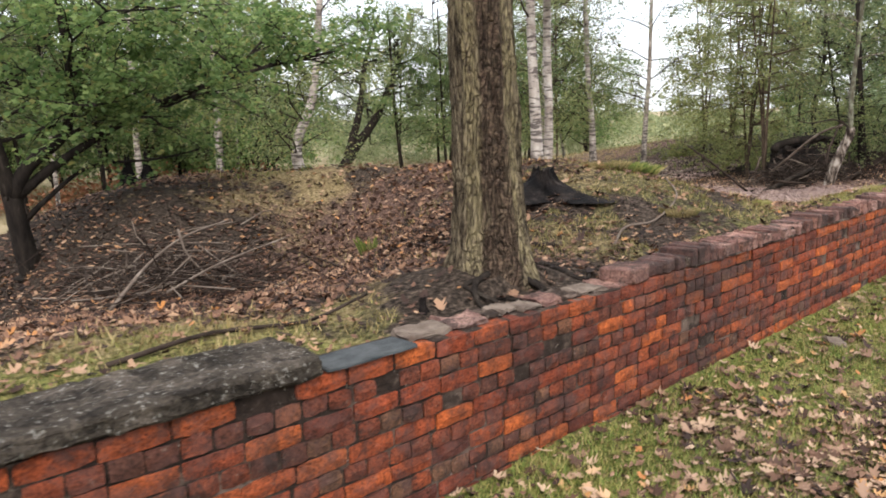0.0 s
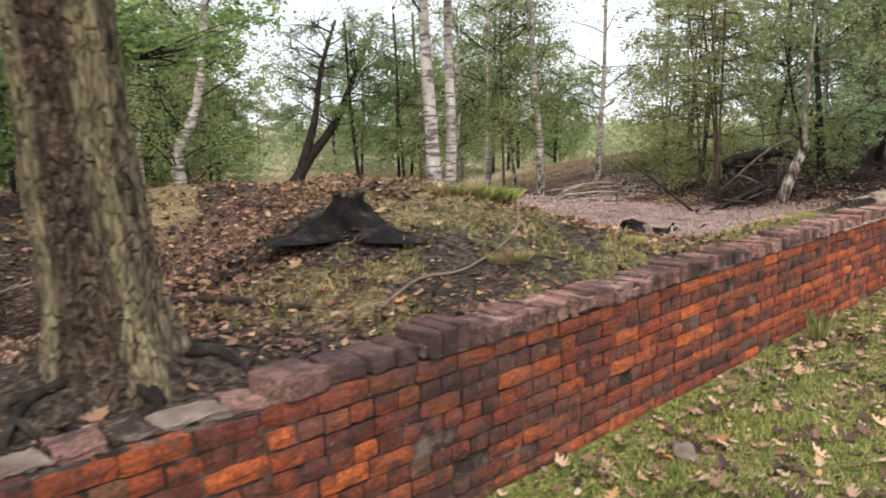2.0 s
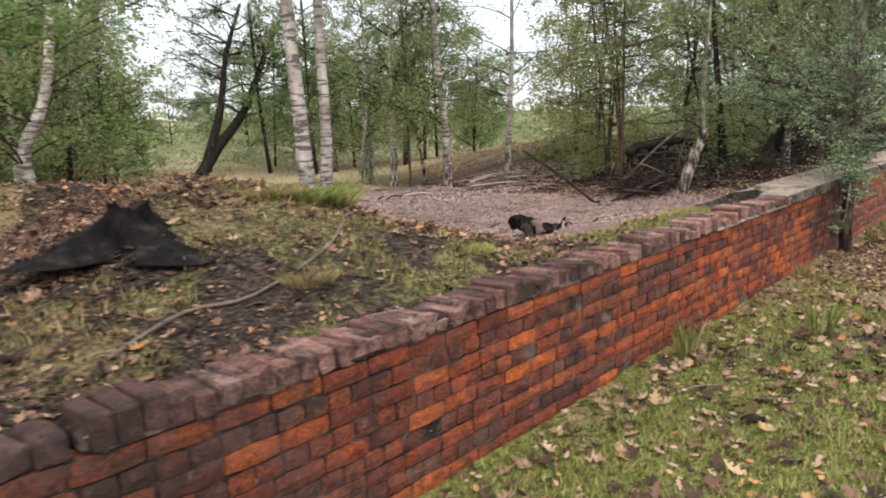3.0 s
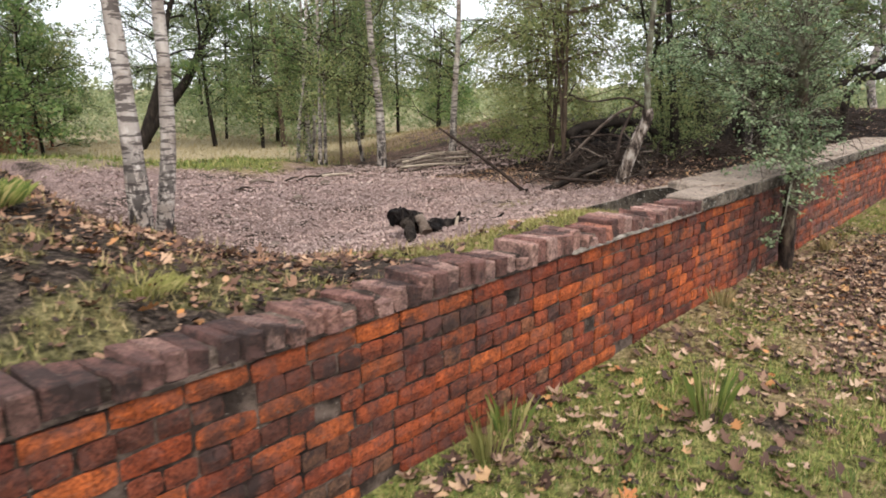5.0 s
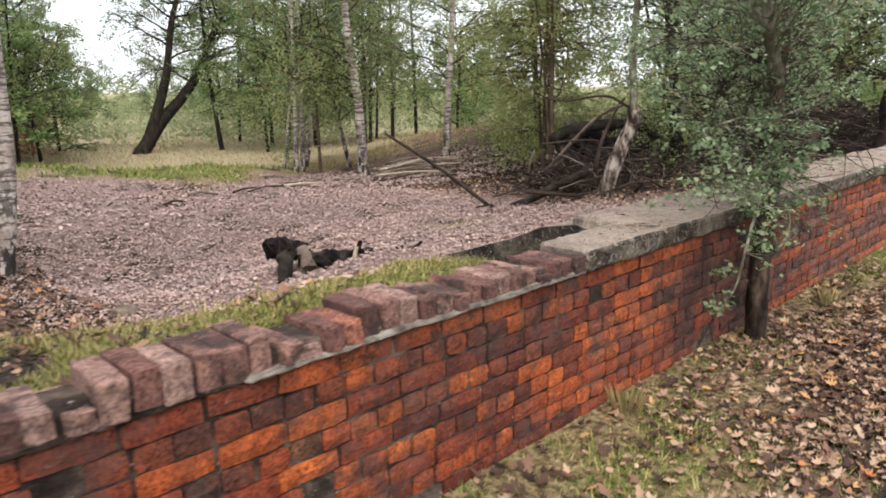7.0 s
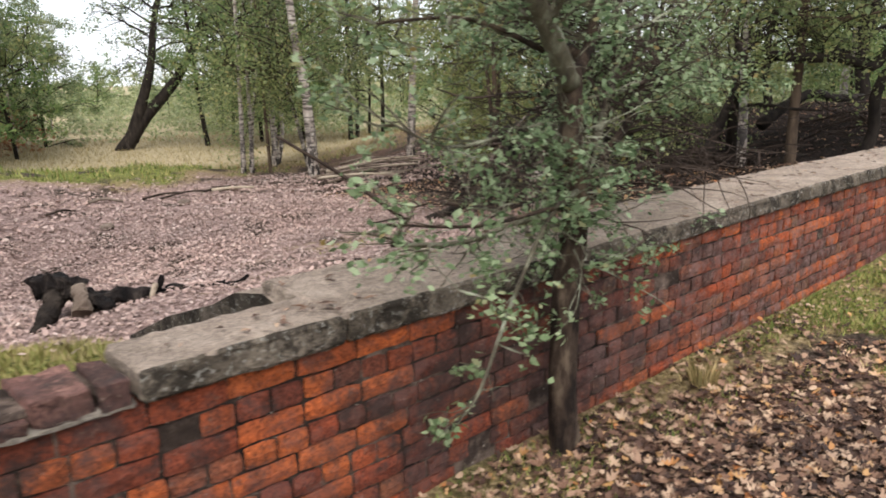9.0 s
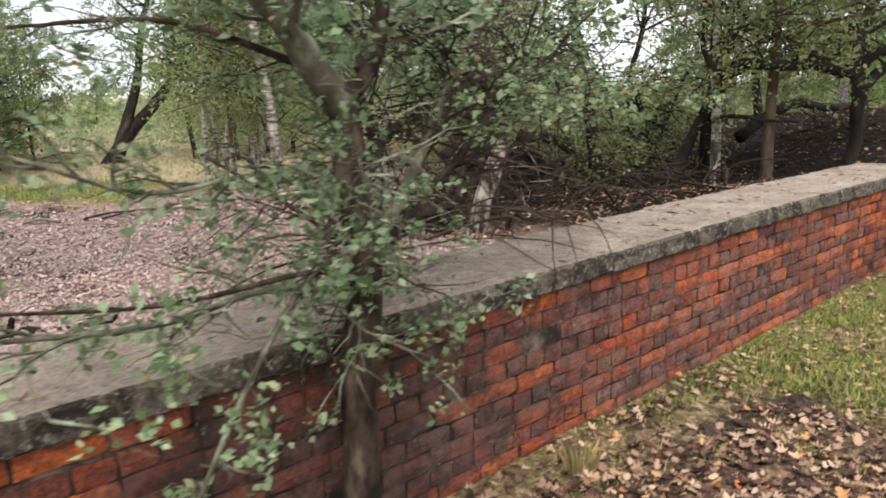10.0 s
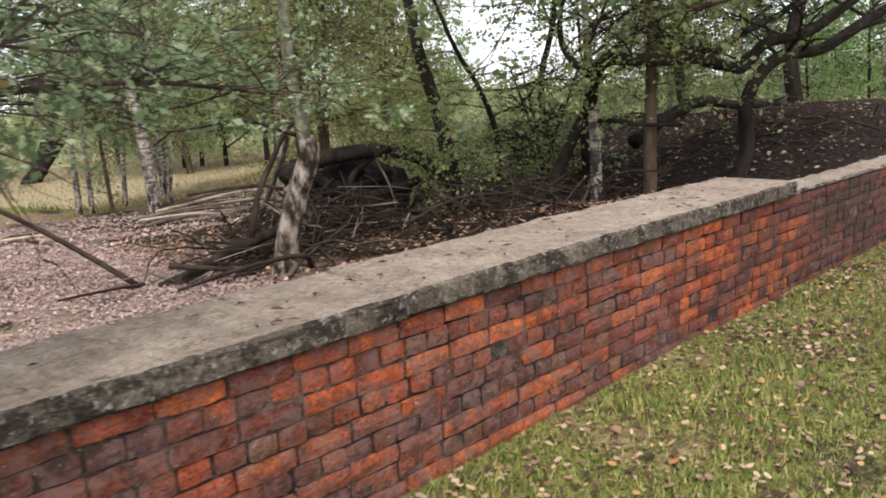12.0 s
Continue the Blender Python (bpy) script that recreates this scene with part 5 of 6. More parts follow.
brush("brush_pile", 2.75, 7.1, 300, (1.2, 0.85), 0.3, (dead_wood, dark_twig, dark_twig, dark_twig), 6, "pile of grey dead twigs among brown leaves in the hollow", 1.1,
      [([(1.9, 6.3, -0.05), (2.4, 6.7, 0.22), (2.95, 7.1, 0.38), (3.7, 7.6, 0.42)], 0.02, 0.008, dead_wood), ([(2.4, 6.3, 0.02), (3.0, 6.5, 0.16), (3.8, 6.6, 0.3)], 0.015, 0.008, dead_wood), ([(2.75, 6.8, 0.5), (2.8, 6.75, 0.25), (2.95, 6.6, 0.0)], 0.014, 0.01, dead_wood)], 0.008)
brush("dead_branch_heap", 16.9, 6.6, 420, (1.2, 0.9), 0.42, (dark_twig, dark_twig, dark_twig, dark_twig, dark_bark, dead_wood), 8, "heap of dark dead branches and a fallen root mass", 1.0,
      [([(16.95, 7.75, -0.35), (16.6, 7.2, -0.05), (16.48, 6.87, 0.2), (16.35, 6.06, 0.88), (16.02, 5.43, 1.09)], 0.04, 0.022, dead_wood),
       ([(16.9, 7.7, -0.3), (16.75, 7.5, 0.1), (16.8, 7.45, 0.35)], 0.03, 0.015, dead_wood),
       ([(16.1, 5.4, 1.05), (15.7, 5.5, 1.2), (15.2, 5.8, 1.15), (14.9, 6.0, 1.25)], 0.022, 0.008, dark_twig),
       ([(14.0, 7.75, 0.75), (14.3, 7.57, 0.52), (14.7, 7.33, 0.2), (15.25, 6.95, -0.33)], 0.016, 0.028, dark_twig),
       ([(15.25, 6.95, -0.28), (14.9, 6.7, -0.2), (14.4, 6.5, -0.15)], 0.02, 0.01, dark_twig),
       ([(16.97, 7.22, 0.51), (17.26, 7.2, 0.62), (17.47, 6.83, 0.71), (17.94, 6.62, 0.73), (18.1, 6.24, 0.64), (18.36, 6.13, 0.36), (18.27, 5.92, 0.06)], 0.1, 0.07, dark_bark),
       ([(17.19, 7.04, 0.55), (17.42, 6.98, 0.37), (17.5, 6.67, 0.25), (17.9, 6.52, 0.28), (18.08, 6.19, 0.41)], 0.07, 0.05, dark_bark),
       ([(17.04, 7.01, -0.01), (17.35, 6.96, 0.09), (17.57, 6.61, 0.28)], 0.06, 0.045, dark_bark),
       ([(17.04, 7.12, 0.38), (17.27, 7.06, 0.19), (17.36, 6.75, 0.13), (17.64, 6.64, -0.09)], 0.045, 0.03, dark_twig),
       ([(17.7, 6.66, 0.85), (17.86, 6.64, 0.58), (17.82, 6.41, 0.35), (17.92, 6.39, -0.11)], 0.014, 0.01, dead_wood),
       ([(17.26, 6.98, 0.58), (17.26, 7.09, 0.26), (17.19, 6.86, -0.03)], 0.03, 0.02, dark_twig),
       ([(17.9, 6.46, 0.77), (17.78, 6.73, 0.62), (17.51, 6.71, 0.43), (17.48, 6.79, -0.07)], 0.035, 0.03, dark_bark),
       ([(17.96, 6.15, -0.09), (18.23, 6.23, 0.31), (18.16, 6.2, 0.69), (18.17, 6.48, 0.94)], 0.02, 0.01, dark_twig),
       ([(15.3, 6.67, -0.28), (15.57, 6.46, -0.14), (15.79, 6.31, -0.01), (16.17, 6.02, 0.18)], 0.06, 0.05, dark_bark),
       ([(15.32, 6.45, -0.04), (15.57, 6.21, -0.08), (15.82, 5.97, -0.11), (15.94, 5.87, -0.08)], 0.03, 0.015, dark_twig),
       ([(15.5, 6.32, 0.58), (15.77, 6.1, 0.61), (15.99, 5.9, 0.62), (16.13, 5.76, 0.58)], 0.012, 0.018, dark_twig),
       ([(15.71, 5.62, 0.24), (15.81, 5.63, 0.56), (15.94, 5.59, 0.83), (16.06, 5.55, 1.05), (16.15, 5.5, 1.16)], 0.028, 0.018, dark_twig),
       ([(16.0, 5.2, 0.0), (15.8, 5.0, 0.15), (15.3, 4.9, 0.18), (14.8, 5.0, 0.1)], 0.028, 0.012, dark_twig)], 0.009)
brush("wood_floor_brush", 18.3, 5.0, 150, (1.6, 0.9), 0.3, (dark_twig, dark_twig), 12, "loose dead sticks on the floor of the wood", 0.9)
brush("wood_floor_brush", 22.5, 4.4, 120, (2.0, 1.0), 0.25, (dark_twig, dark_twig), 13, "loose dead sticks scattered on the bank", 1.0)
tree("dead_birch", 16.0, 5.65, [([(0, 0, 0), (0.02, -0.05, 0.25), (0.06, -0.13, 0.52), (0.12, -0.2, 0.77), (0.17, -0.28, 0.98), (0.15, -0.29, 1.15)], 0.115, 0.085),
                                 ([(0.15, -0.27, 0.95), (0.12, -0.3, 1.3), (0.06, -0.3, 1.8), (0.05, -0.35, 2.8), (0.1, -0.4, 4.5)], 0.062, 0.035, lichen_bark)], dead_birch_bark,
     [(1, 0.7, 1, 8, 1.2, 0.014, 2, 0.5, 0.1)], (2500, 0.055, 0.12, birch_leaf, 0.4, 0.1), "leaning cracked birch trunk with peeling bark", seed=14)

# The fallen tree's root plate; its black also paints the shade inside the heap.
bm = bmesh.new()
bmesh.ops.create_icosphere(bm, subdivisions=4, radius=1.0)
for v in bm.verts:
    q = v.co.copy()
    v.co = Vector((q.x * 0.75, q.y * 0.5, q.z * 0.42)) * (1 + 0.3 * noise.noise(q * 2.3) + 0.14 * noise.noise(q * 6.5) + 0.07 * noise.noise(q * 14))
root_plate = part("root_plate", bm, charred)
root_plate.location = (17.85, 7.1, float(ground(17.85, 7.1)) + 0.3)
tagged(root_plate, "dark earthy root plate of a fallen tree", "root plate")

# Twigs and a brick end on the lawn.
log("fallen_twig", [(7.15, 1.8, 0.01), (7.28, 1.75, 0.025), (7.43, 1.64, 0.012)], 0.009, 0.006, dead_wood, "short grey twig lying on the lawn", 61, 6, category="twig")
log("fallen_twig", [(7.32, 1.46, 0.01), (7.4, 1.3, 0.018), (7.45, 1.16, 0.01)], 0.008, 0.004, dead_wood, "thin grey twig lying on the lawn", 62, 6, category="twig")
log("fallen_twig", [(7.0, 1.38, 0.005), (7.03, 1.33, 0.03), (7.07, 1.29, 0.01)], 0.03, 0.018, charred, "small charred chunk lying on the lawn", 63, 8, 0.3, category="twig")
fragment = part("brick_fragment", box_mesh("brick_fragment", (0.2, 0.11, 0.055), (3, 2, 2), 0.01, 0.014, 71), stone)
fragment.location, fragment.rotation_euler = (5.42, 1.8, float(ground(5.42, 1.8)) - 0.015), (0.05, 0.08, 0.6)
tagged(fragment, "weathered brick fragment half sunk in the lawn", "brick")

# Clods and stones on the pit floor.
rng_st = random.Random(44)
for sx, sy, s in ((9.93, 6.3, 0.09), (9.4, 5.6, 0.05), (10.6, 7.4, 0.06), (12.6, 9.5, 0.07), (14.0, 10.5, 0.08), (11.0, 9.0, 0.05)):
    bm = bmesh.new()
    bmesh.ops.create_icosphere(bm, subdivisions=2, radius=s)
    for v in bm.verts:
        v.co = Vector((v.co.x * 1.2, v.co.y, v.co.z * 0.75)) * (1 + 0.35 * noise.noise(v.co * 14 + Vector((sx, sy, 0))))
    ob = part("stone", bm, stone)
    ob.location = (sx, sy, float(ground(sx, sy)) + s * 0.35)
    tagged(ob, "rough brown clod on the leafy pit floor", "stone", "stones on the pit floor")


# ---- grass and fallen leaves ----
def scatter(name, box, density, seed, which, floor=0.3):
    rs = np.random.RandomState(seed)
    n = int((box[2] - box[0]) * (box[3] - box[1]) * density)
    x, y = rs.uniform(box[0], box[2], n), rs.uniform(box[1], box[3], n)
    share = cover(x, y)[which]
    keep = rs.rand(n) < np.clip((share - floor) / (1 - floor), 0.1 if which else 0.0, 1)
    if which == 0:
        keep &= cover(x, y)[2] < 0.6
    keep &= (y < 2.17) | (y > np.where((x > 10.3) & (x < 18.1), 2.8, 2.47))
    return x[keep], y[keep], rs


OUTLINE = np.array([(0, 0), (0.26, 0.3), (0.4, 0.12), (0.68, 0.3), (1, 0), (0.7, -0.26), (0.46, -0.1), (0.24, -0.32)]) - (0.5, 0)


LOBED = np.array([(0, 0.03), (0.1, 0.14), (0.2, 0.07), (0.32, 0.27), (0.43, 0.12), (0.58, 0.36), (0.68, 0.15), (0.86, 0.24), (1, 0.02), (0.88, -0.2), (0.7, -0.13), (0.6, -0.33), (0.45, -0.12), (0.3, -0.28), (0.2, -0.08), (0.08, -0.12)]) - (0.5, 0)


def fallen_leaves(name, box, density, size, seed, mat, label, floor=0.25, shape=OUTLINE):
    x, y, rs = scatter(name, box, density, seed, 1, floor)
    n = len(x)
    z = ground(x, y) + rs.uniform(0.004, 0.03, n)
    s = size * rs.uniform(0.55, 1.25, n)
    yaw, tip, roll, curl = rs.uniform(0, 6.28, n), rs.normal(0, 0.28, n), rs.normal(0, 0.3, n), rs.uniform(-0.25, 0.9, n)
    m = len(shape)
    px = shape[None, :, 0] * s[:, None]
    py = shape[None, :, 1] * (s * rs.uniform(0.8, 1.3, n))[:, None]
    pz = curl[:, None] * (px ** 2 + 2 * py ** 2) / s[:, None] * 1.6
    pz = pz + px * np.sin(tip)[:, None] + py * np.sin(roll)[:, None]
    c, d = np.cos(yaw)[:, None], np.sin(yaw)[:, None]
    v = np.stack([x[:, None] + px * c - py * d, y[:, None] + px * d + py * c, z[:, None] + pz], -1).reshape(-1, 3)
    base = np.arange(n)[:, None] * m
    if m == 8:
        quads = np.concatenate([base + (0, 1, 2, 3), base + (0, 3, 4, 5), base + (0, 5, 6, 7)])
    else:
        quads = np.concatenate([base + q for q in ((0, 1, 2, 14), (2, 3, 4, 14), (4, 12, 13, 14), (4, 5, 6, 12), (6, 10, 11, 12), (6, 7, 8, 10))])
    tagged(part(name, mesh_from(name, v, quads), mat), label, "fallen leaves", kind="stuff")


def grass(name, box, density, height, seed, mat, label, floor=0.3, width=0.004):
    x, y, rs = scatter(name, box, density, seed, 0, floor)
    n = len(x)
    z = ground(x, y) - 0.004
    tall = height * rs.uniform(0.4, 1.4, n) * (0.5 + value_noise(x, y, 0.35, 3))
    a, lean = rs.uniform(0, 6.28, n), rs.uniform(0.2, 1.1, n)
    w = width * rs.uniform(0.6, 1.4, n)
    tx, ty = np.cos(a) * tall * lean, np.sin(a) * tall * lean
    v = np.stack([np.stack([x - np.sin(a) * w, y + np.cos(a) * w, z], -1), np.stack([x + np.sin(a) * w, y - np.cos(a) * w, z], -1), np.stack([x + tx, y + ty, z + tall], -1)], 1).reshape(-1, 3)
    tagged(part(name, mesh_from(name, v, np.arange(3 * n).reshape(-1, 3)), mat), label, "grass", kind="stuff")


grass("lawn_grass", (0.5, -0.3, 22, 2.2), 5200, 0.036, 101, grass_leaf, "short green grass before the wall", 0.25)
grass("lawn_thatch", (0.5, -0.3, 22, 2.2), 2600, 0.024, 107, straw_leaf, "dry yellow thatch in the lawn", 0.0)
grass("verge_grass", (-2, 2.45, 10.6, 4.0), 2200, 0.035, 102, straw_leaf, "yellow dry grass along the wall", 0.2)
grass("mound_grass", (-2, 3.2, 9.5, 12.5), 330, 0.07, 103, straw_leaf, "dry yellowish grass on the mound", 0.2, 0.007)
grass("moss_grass", (-2, 2.45, 10.6, 6), 1100, 0.03, 104, moss_leaf, "mossy green grass behind the wall", 0.35, 0.005)
grass("pit_grass", (5, 10, 24, 22), 160, 0.09, 105, grass_leaf, "green grass at the far side of the pit", 0.35, 0.012)
grass("field_grass", (4, 15.5, 32, 34), 170, 0.1, 106, straw_leaf, "long pale dry grass of the field", -0.6, 0.008)
fallen_leaves("lawn_leaves", (9.6, -0.3, 14.4, 2.17), 1350, 0.058, 121, litter_leaf, "curled brown leaves heaped round the hawthorn", 0.15, LOBED)
fallen_leaves("lawn_leaves", (0.5, -0.3, 9.9, 2.17), 900, 0.09, 111, litter_leaf, "brown oak leaves fallen on the lawn", 0.2, LOBED)
fallen_leaves("lawn_crumbs", (0.5, -0.3, 13.5, 2.17), 900, 0.035, 119, litter_leaf, "small broken brown leaves in the lawn", 0.1)
fallen_leaves("lawn_leaves", (14.0, -0.3, 22, 2.17), 3200, 0.035, 117, litter_leaf, "small brown leaves scattered in the grass", 0.1)
fallen_leaves("mound_leaves", (-3, 2.45, 9.8, 8), 440, 0.08, 112, rust_leaf, "brown and orange leaves fallen on the mound", 0.2, LOBED)
fallen_leaves("mound_crumbs", (-3, 2.45, 9.8, 6), 900, 0.034, 120, rust_leaf, "broken brown leaves in the mound's soil", 0.1)
fallen_leaves("mound_leaves", (-3, 8, 9, 13), 380, 0.07, 113, rust_leaf, "brown leaves fallen on the far mound", 0.2)
grass("strip_grass", (8.0, 2.45, 11.4, 4.3), 3400, 0.028, 108, moss_leaf, "olive green grass strip behind the coping", 0.3, 0.005)
grass("pit_moss", (9.2, 3.4, 15.5, 8.2), 1500, 0.026, 109, moss_leaf, "olive moss and thin grass in patches on the pit floor", 0.3, 0.006)
fallen_leaves("pit_leaves", (9.2, 3.0, 15.8, 9.5), 1500, 0.034, 114, pit_leaf, "pinkish brown leaves carpeting the pit", 0.25)
fallen_leaves("pit_leaves", (10, 9.5, 22, 13.5), 320, 0.055, 115, pit_leaf, "pinkish brown leaves carpeting the far pit", 0.25)


fallen_leaves("wood_leaves", (15.6, 2.75, 19.2, 9.5), 420, 0.045, 118, litter_leaf, "dark brown leaves under the dead branches", 0.1)
fallen_leaves("wood_leaves", (19.0, 2.6, 27, 8.5), 60, 0.05, 116, litter_leaf, "brown leaves fallen on the wooded bank", 0.1)


def tuft(x, y, seed, tall, label, mat, count=60, reach=0.06):
    rs = np.random.RandomState(seed)
    a, r = rs.uniform(0, 6.28, count), reach * np.sqrt(rs.rand(count))
    bx, by = np.cos(a) * r, np.sin(a) * r
    h, lean = tall * rs.uniform(0.5, 1.1, count), rs.uniform(0.05, 0.45 if reach < 0.1 else 1.3, count)
    tx, ty = bx + np.cos(a) * h * lean, by + np.sin(a) * h * lean
    w = 0.002
    sx, sy = -np.sin(a) * w, np.cos(a) * w
    zero = np.zeros(count)
    mx, my = (bx * 0.6 + tx * 0.4), (by * 0.6 + ty * 0.4)
    quad = np.stack([np.stack([bx - sx, by - sy, zero - 0.01], -1), np.stack([bx + sx, by + sy, zero - 0.01], -1), np.stack([mx + sx, my + sy, h * 0.62], -1), np.stack([tx, ty, h], -1)], 1).reshape(-1, 3)
    ob = part("grass_tuft", mesh_from("grass_tuft", quad, np.arange(4 * count).reshape(-1, 4)), mat)
    ob.location = (x, y, float(ground(x, y)))
    tagged(ob, label, "grass")


tuft(8.75, 1.45, 1, 0.3, "tall green rush tuft on the lawn", grass_leaf, 50)
tuft(7.75, 2.0, 2, 0.22, "long grass tuft at the foot of the wall", moss_leaf, 45)
tuft(8.0, 2.08, 3, 0.2, "long grass tuft at the foot of the wall", grass_leaf, 50)
tuft(10.6, 2.08, 4, 0.15, "dry grass tuft at the foot of the wall", straw_leaf, 60)
tuft(6.25, 4.35, 5, 0.08, "mossy olive tussock on the mound", straw_leaf, 500, 0.2)
tuft(6.62, 4.25, 6, 0.1, "olive grass tussock on the mound", grass_leaf, 900, 0.22)
tuft(6.42, 4.28, 7, 0.09, "mossy green tussock on the mound", grass_leaf, 800, 0.2)
tuft(6.85, 3.1, 8, 0.04, "small mossy tussock on the mound", moss_leaf, 500, 0.16)
tuft(5.6, 3.15, 9, 0.06, "small mossy tussock on the mound", straw_leaf, 400, 0.14)
tuft(4.1, 5.6, 7, 0.2, "green tussock among the fallen leaves", grass_leaf, 120)
tuft(13.0, 1.95, 8, 0.14, "dry grass tuft at the foot of the wall", straw_leaf, 80)


# ---- the brick wall ----
FACE, PITCH, COURSE, FOOT, COURSES = 2.2, 0.2285, 0.08, -0.195, 9


def bed(x):
    """How far the courses rise towards the near end and sink beyond the slab."""
    return 0.014 * max(0.0, 4.5 - x) - 0.01 * max(0.0, x - 16)


def brick_block(w, h, d, rng):
    """A brick with its face at y = 0, worn rounded edges and an uneven face."""
    cols, rows = (5, 3) if w > 0.15 else (4, 3)
    verts, faces = [], []
    worn = rng.uniform(0.001, 0.0055)
    for r in range(rows):
        for c in range(cols):
            u, v = c / (cols - 1), r / (rows - 1)
            x, z = (u - 0.5) * w, v * h
            corner = u in (0, 1) and v in (0, 1)
            rim = u in (0, 1) or v in (0, 1)
            pull = worn * rng.uniform(0.3, 1.2) if corner else 0
            x += (-pull if u == 1 else pull if u == 0 else 0) + rng.uniform(-0.0025, 0.0025)
            z += (-pull if v == 1 else pull if v == 0 else 0) + rng.uniform(-0.003, 0.003)
            verts.append((x, (rng.uniform(0.003, 0.008) if rim else rng.uniform(-0.002, 0.0025)) + (0.002 if corner else 0), z))
    for r in range(rows - 1):
        for c in range(cols - 1):
            a = r * cols + c
            faces.append((a, a + 1, a + cols + 1, a + cols))
    ring = [c for c in range(cols)] + [r * cols + cols - 1 for r in range(1, rows)] + [(rows - 1) * cols + c for c in range(cols - 2, -1, -1)] + [r * cols for r in range(rows - 2, 0, -1)]
    start = len(verts)
    verts += [(verts[k][0], d, verts[k][2]) for k in ring]
    n = len(ring)
    faces += [(ring[(k + 1) % n], ring[k], start + k, start + (k + 1) % n) for k in range(n)]
    return verts, faces


rng_b = random.Random(2)
LONG = [brick_block(PITCH - 0.009, COURSE - 0.009, 0.1, rng_b) for _ in range(12)]
ENDS = [brick_block(PITCH / 2 - 0.009, COURSE - 0.009, 0.215, rng_b) for _ in range(12)]
LONG_MESH = [mesh_from("brick", v, f) for v, f in LONG]
ENDS_MESH = [mesh_from("brick", v, f) for v, f in ENDS]
for me in LONG_MESH:
    me.materials.append(brick_long)
for me in ENDS_MESH:
    me.materials.append(brick_end)


def wall_section(name, x0, x1, near, label):
    """A stretch of wall in English bond: a mortar core and its bricks; those from near[0] to near[1] are parts."""
    mid = (x0 + x1) / 2
    n = max(2, int((x1 - x0) / 0.5))
    verts, faces = [], []
    for i in range(n + 1):
        x = x0 + (x1 - x0) * i / n
        top = FOOT + COURSES * COURSE + bed(x) - 0.006
        verts += [(x - mid, FACE + 0.0135, FOOT - 0.25), (x - mid, FACE + 0.222, FOOT - 0.25), (x - mid, FACE + 0.222, top), (x - mid, FACE + 0.0135, top)]
    for i in range(n):
        for k in range(4):
            a, b = i * 4 + k, i * 4 + (k + 1) % 4
            faces.append((a, a + 4, b + 4, b))
    faces += [(0, 1, 2, 3), tuple(n * 4 + k for k in (3, 2, 1, 0))]
    wall = part(name, mesh_from(name, verts, faces), mortar)
    wall.location = (mid, 0, 0)
    tagged(wall, label, "wall", kind="structure")
    rng = random.Random(name)
    rest_v, rest_f = [], []
    singles = 0
    for c in range(-1, COURSES):
        long_row = c % 2 == 0
        step = PITCH if long_row else PITCH / 2
        shift = 0.03 * math.sin(c * 2.4)
        x = math.floor(x0 / step) * step + shift
        while x < x1:
            if x >= x0:
                k = rng.randrange(12)
                gone = rng.random() < 0.01
                z = FOOT + c * COURSE + 0.0045 + bed(x) + rng.uniform(-0.004, 0.004)
                y = FACE + rng.uniform(-0.005, 0.004) + (0.03 if gone else 0)
                turn = rng.gauss(0, 0.8)
                if near[0] < x < near[1] and singles < 300 and c >= 0:
                    ob = part("brick", (LONG_MESH if long_row else ENDS_MESH)[k], None, wall)
                    ob.matrix_basis = pose(x - mid + rng.uniform(-0.004, 0.004), y, z, 0, turn, turn * 0.5)
                    singles += 1
                else:
                    v, f = (LONG if long_row else ENDS)[k]
                    o = len(rest_v)
                    rest_v += [(x - mid + p[0], y + p[1], z + p[2]) for p in v]
                    rest_f += [tuple(o + i for i in q) for q in f]
            x += step
    if rest_v:
        tagged(part("bricks", mesh_from("bricks", rest_v, rest_f), brick_far, wall), kind="stuff")
    return wall, mid


def slab(name, x0, x1, y0, y1, thick, mat, parent, mid, seed, wobble=0.006, label=""):
    n = max(3, int((x1 - x0) / 0.035))
    bm = box_mesh(name, (x1 - x0, y1 - y0, thick), (n, 9, 4), 0.012, wobble, seed)
    for v in bm.verts:
        v.co += noise.noise_vector(v.co * 28 + Vector((seed, 0, 0))) * wobble * 0.45
        if v.co.z > thick * 0.7 and v.co.y < -(y1 - y0) / 2 + 0.04:
            chip = max(0.0, noise.noise(Vector((v.co.x * 5 + seed, 0, 0))) - 0.15)
            v.co += Vector((0, chip * 0.014, -chip * 0.02)) if wobble > 0.005 else Vector()
    c = (x0 + x1) / 2
    z = FOOT + COURSES * COURSE + bed(c) + 0.002
    ob = part(name, bm, mat, parent, label)
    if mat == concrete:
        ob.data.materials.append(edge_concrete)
        # Faces turned to -y take the darker, speckled concrete.
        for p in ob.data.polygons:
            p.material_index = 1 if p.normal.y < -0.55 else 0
    ob.location = (c - mid, (y0 + y1) / 2, z)
    ob.rotation_euler = (0, math.atan((bed(x0) - bed(x1)) / (x1 - x0)), 0)
    return ob


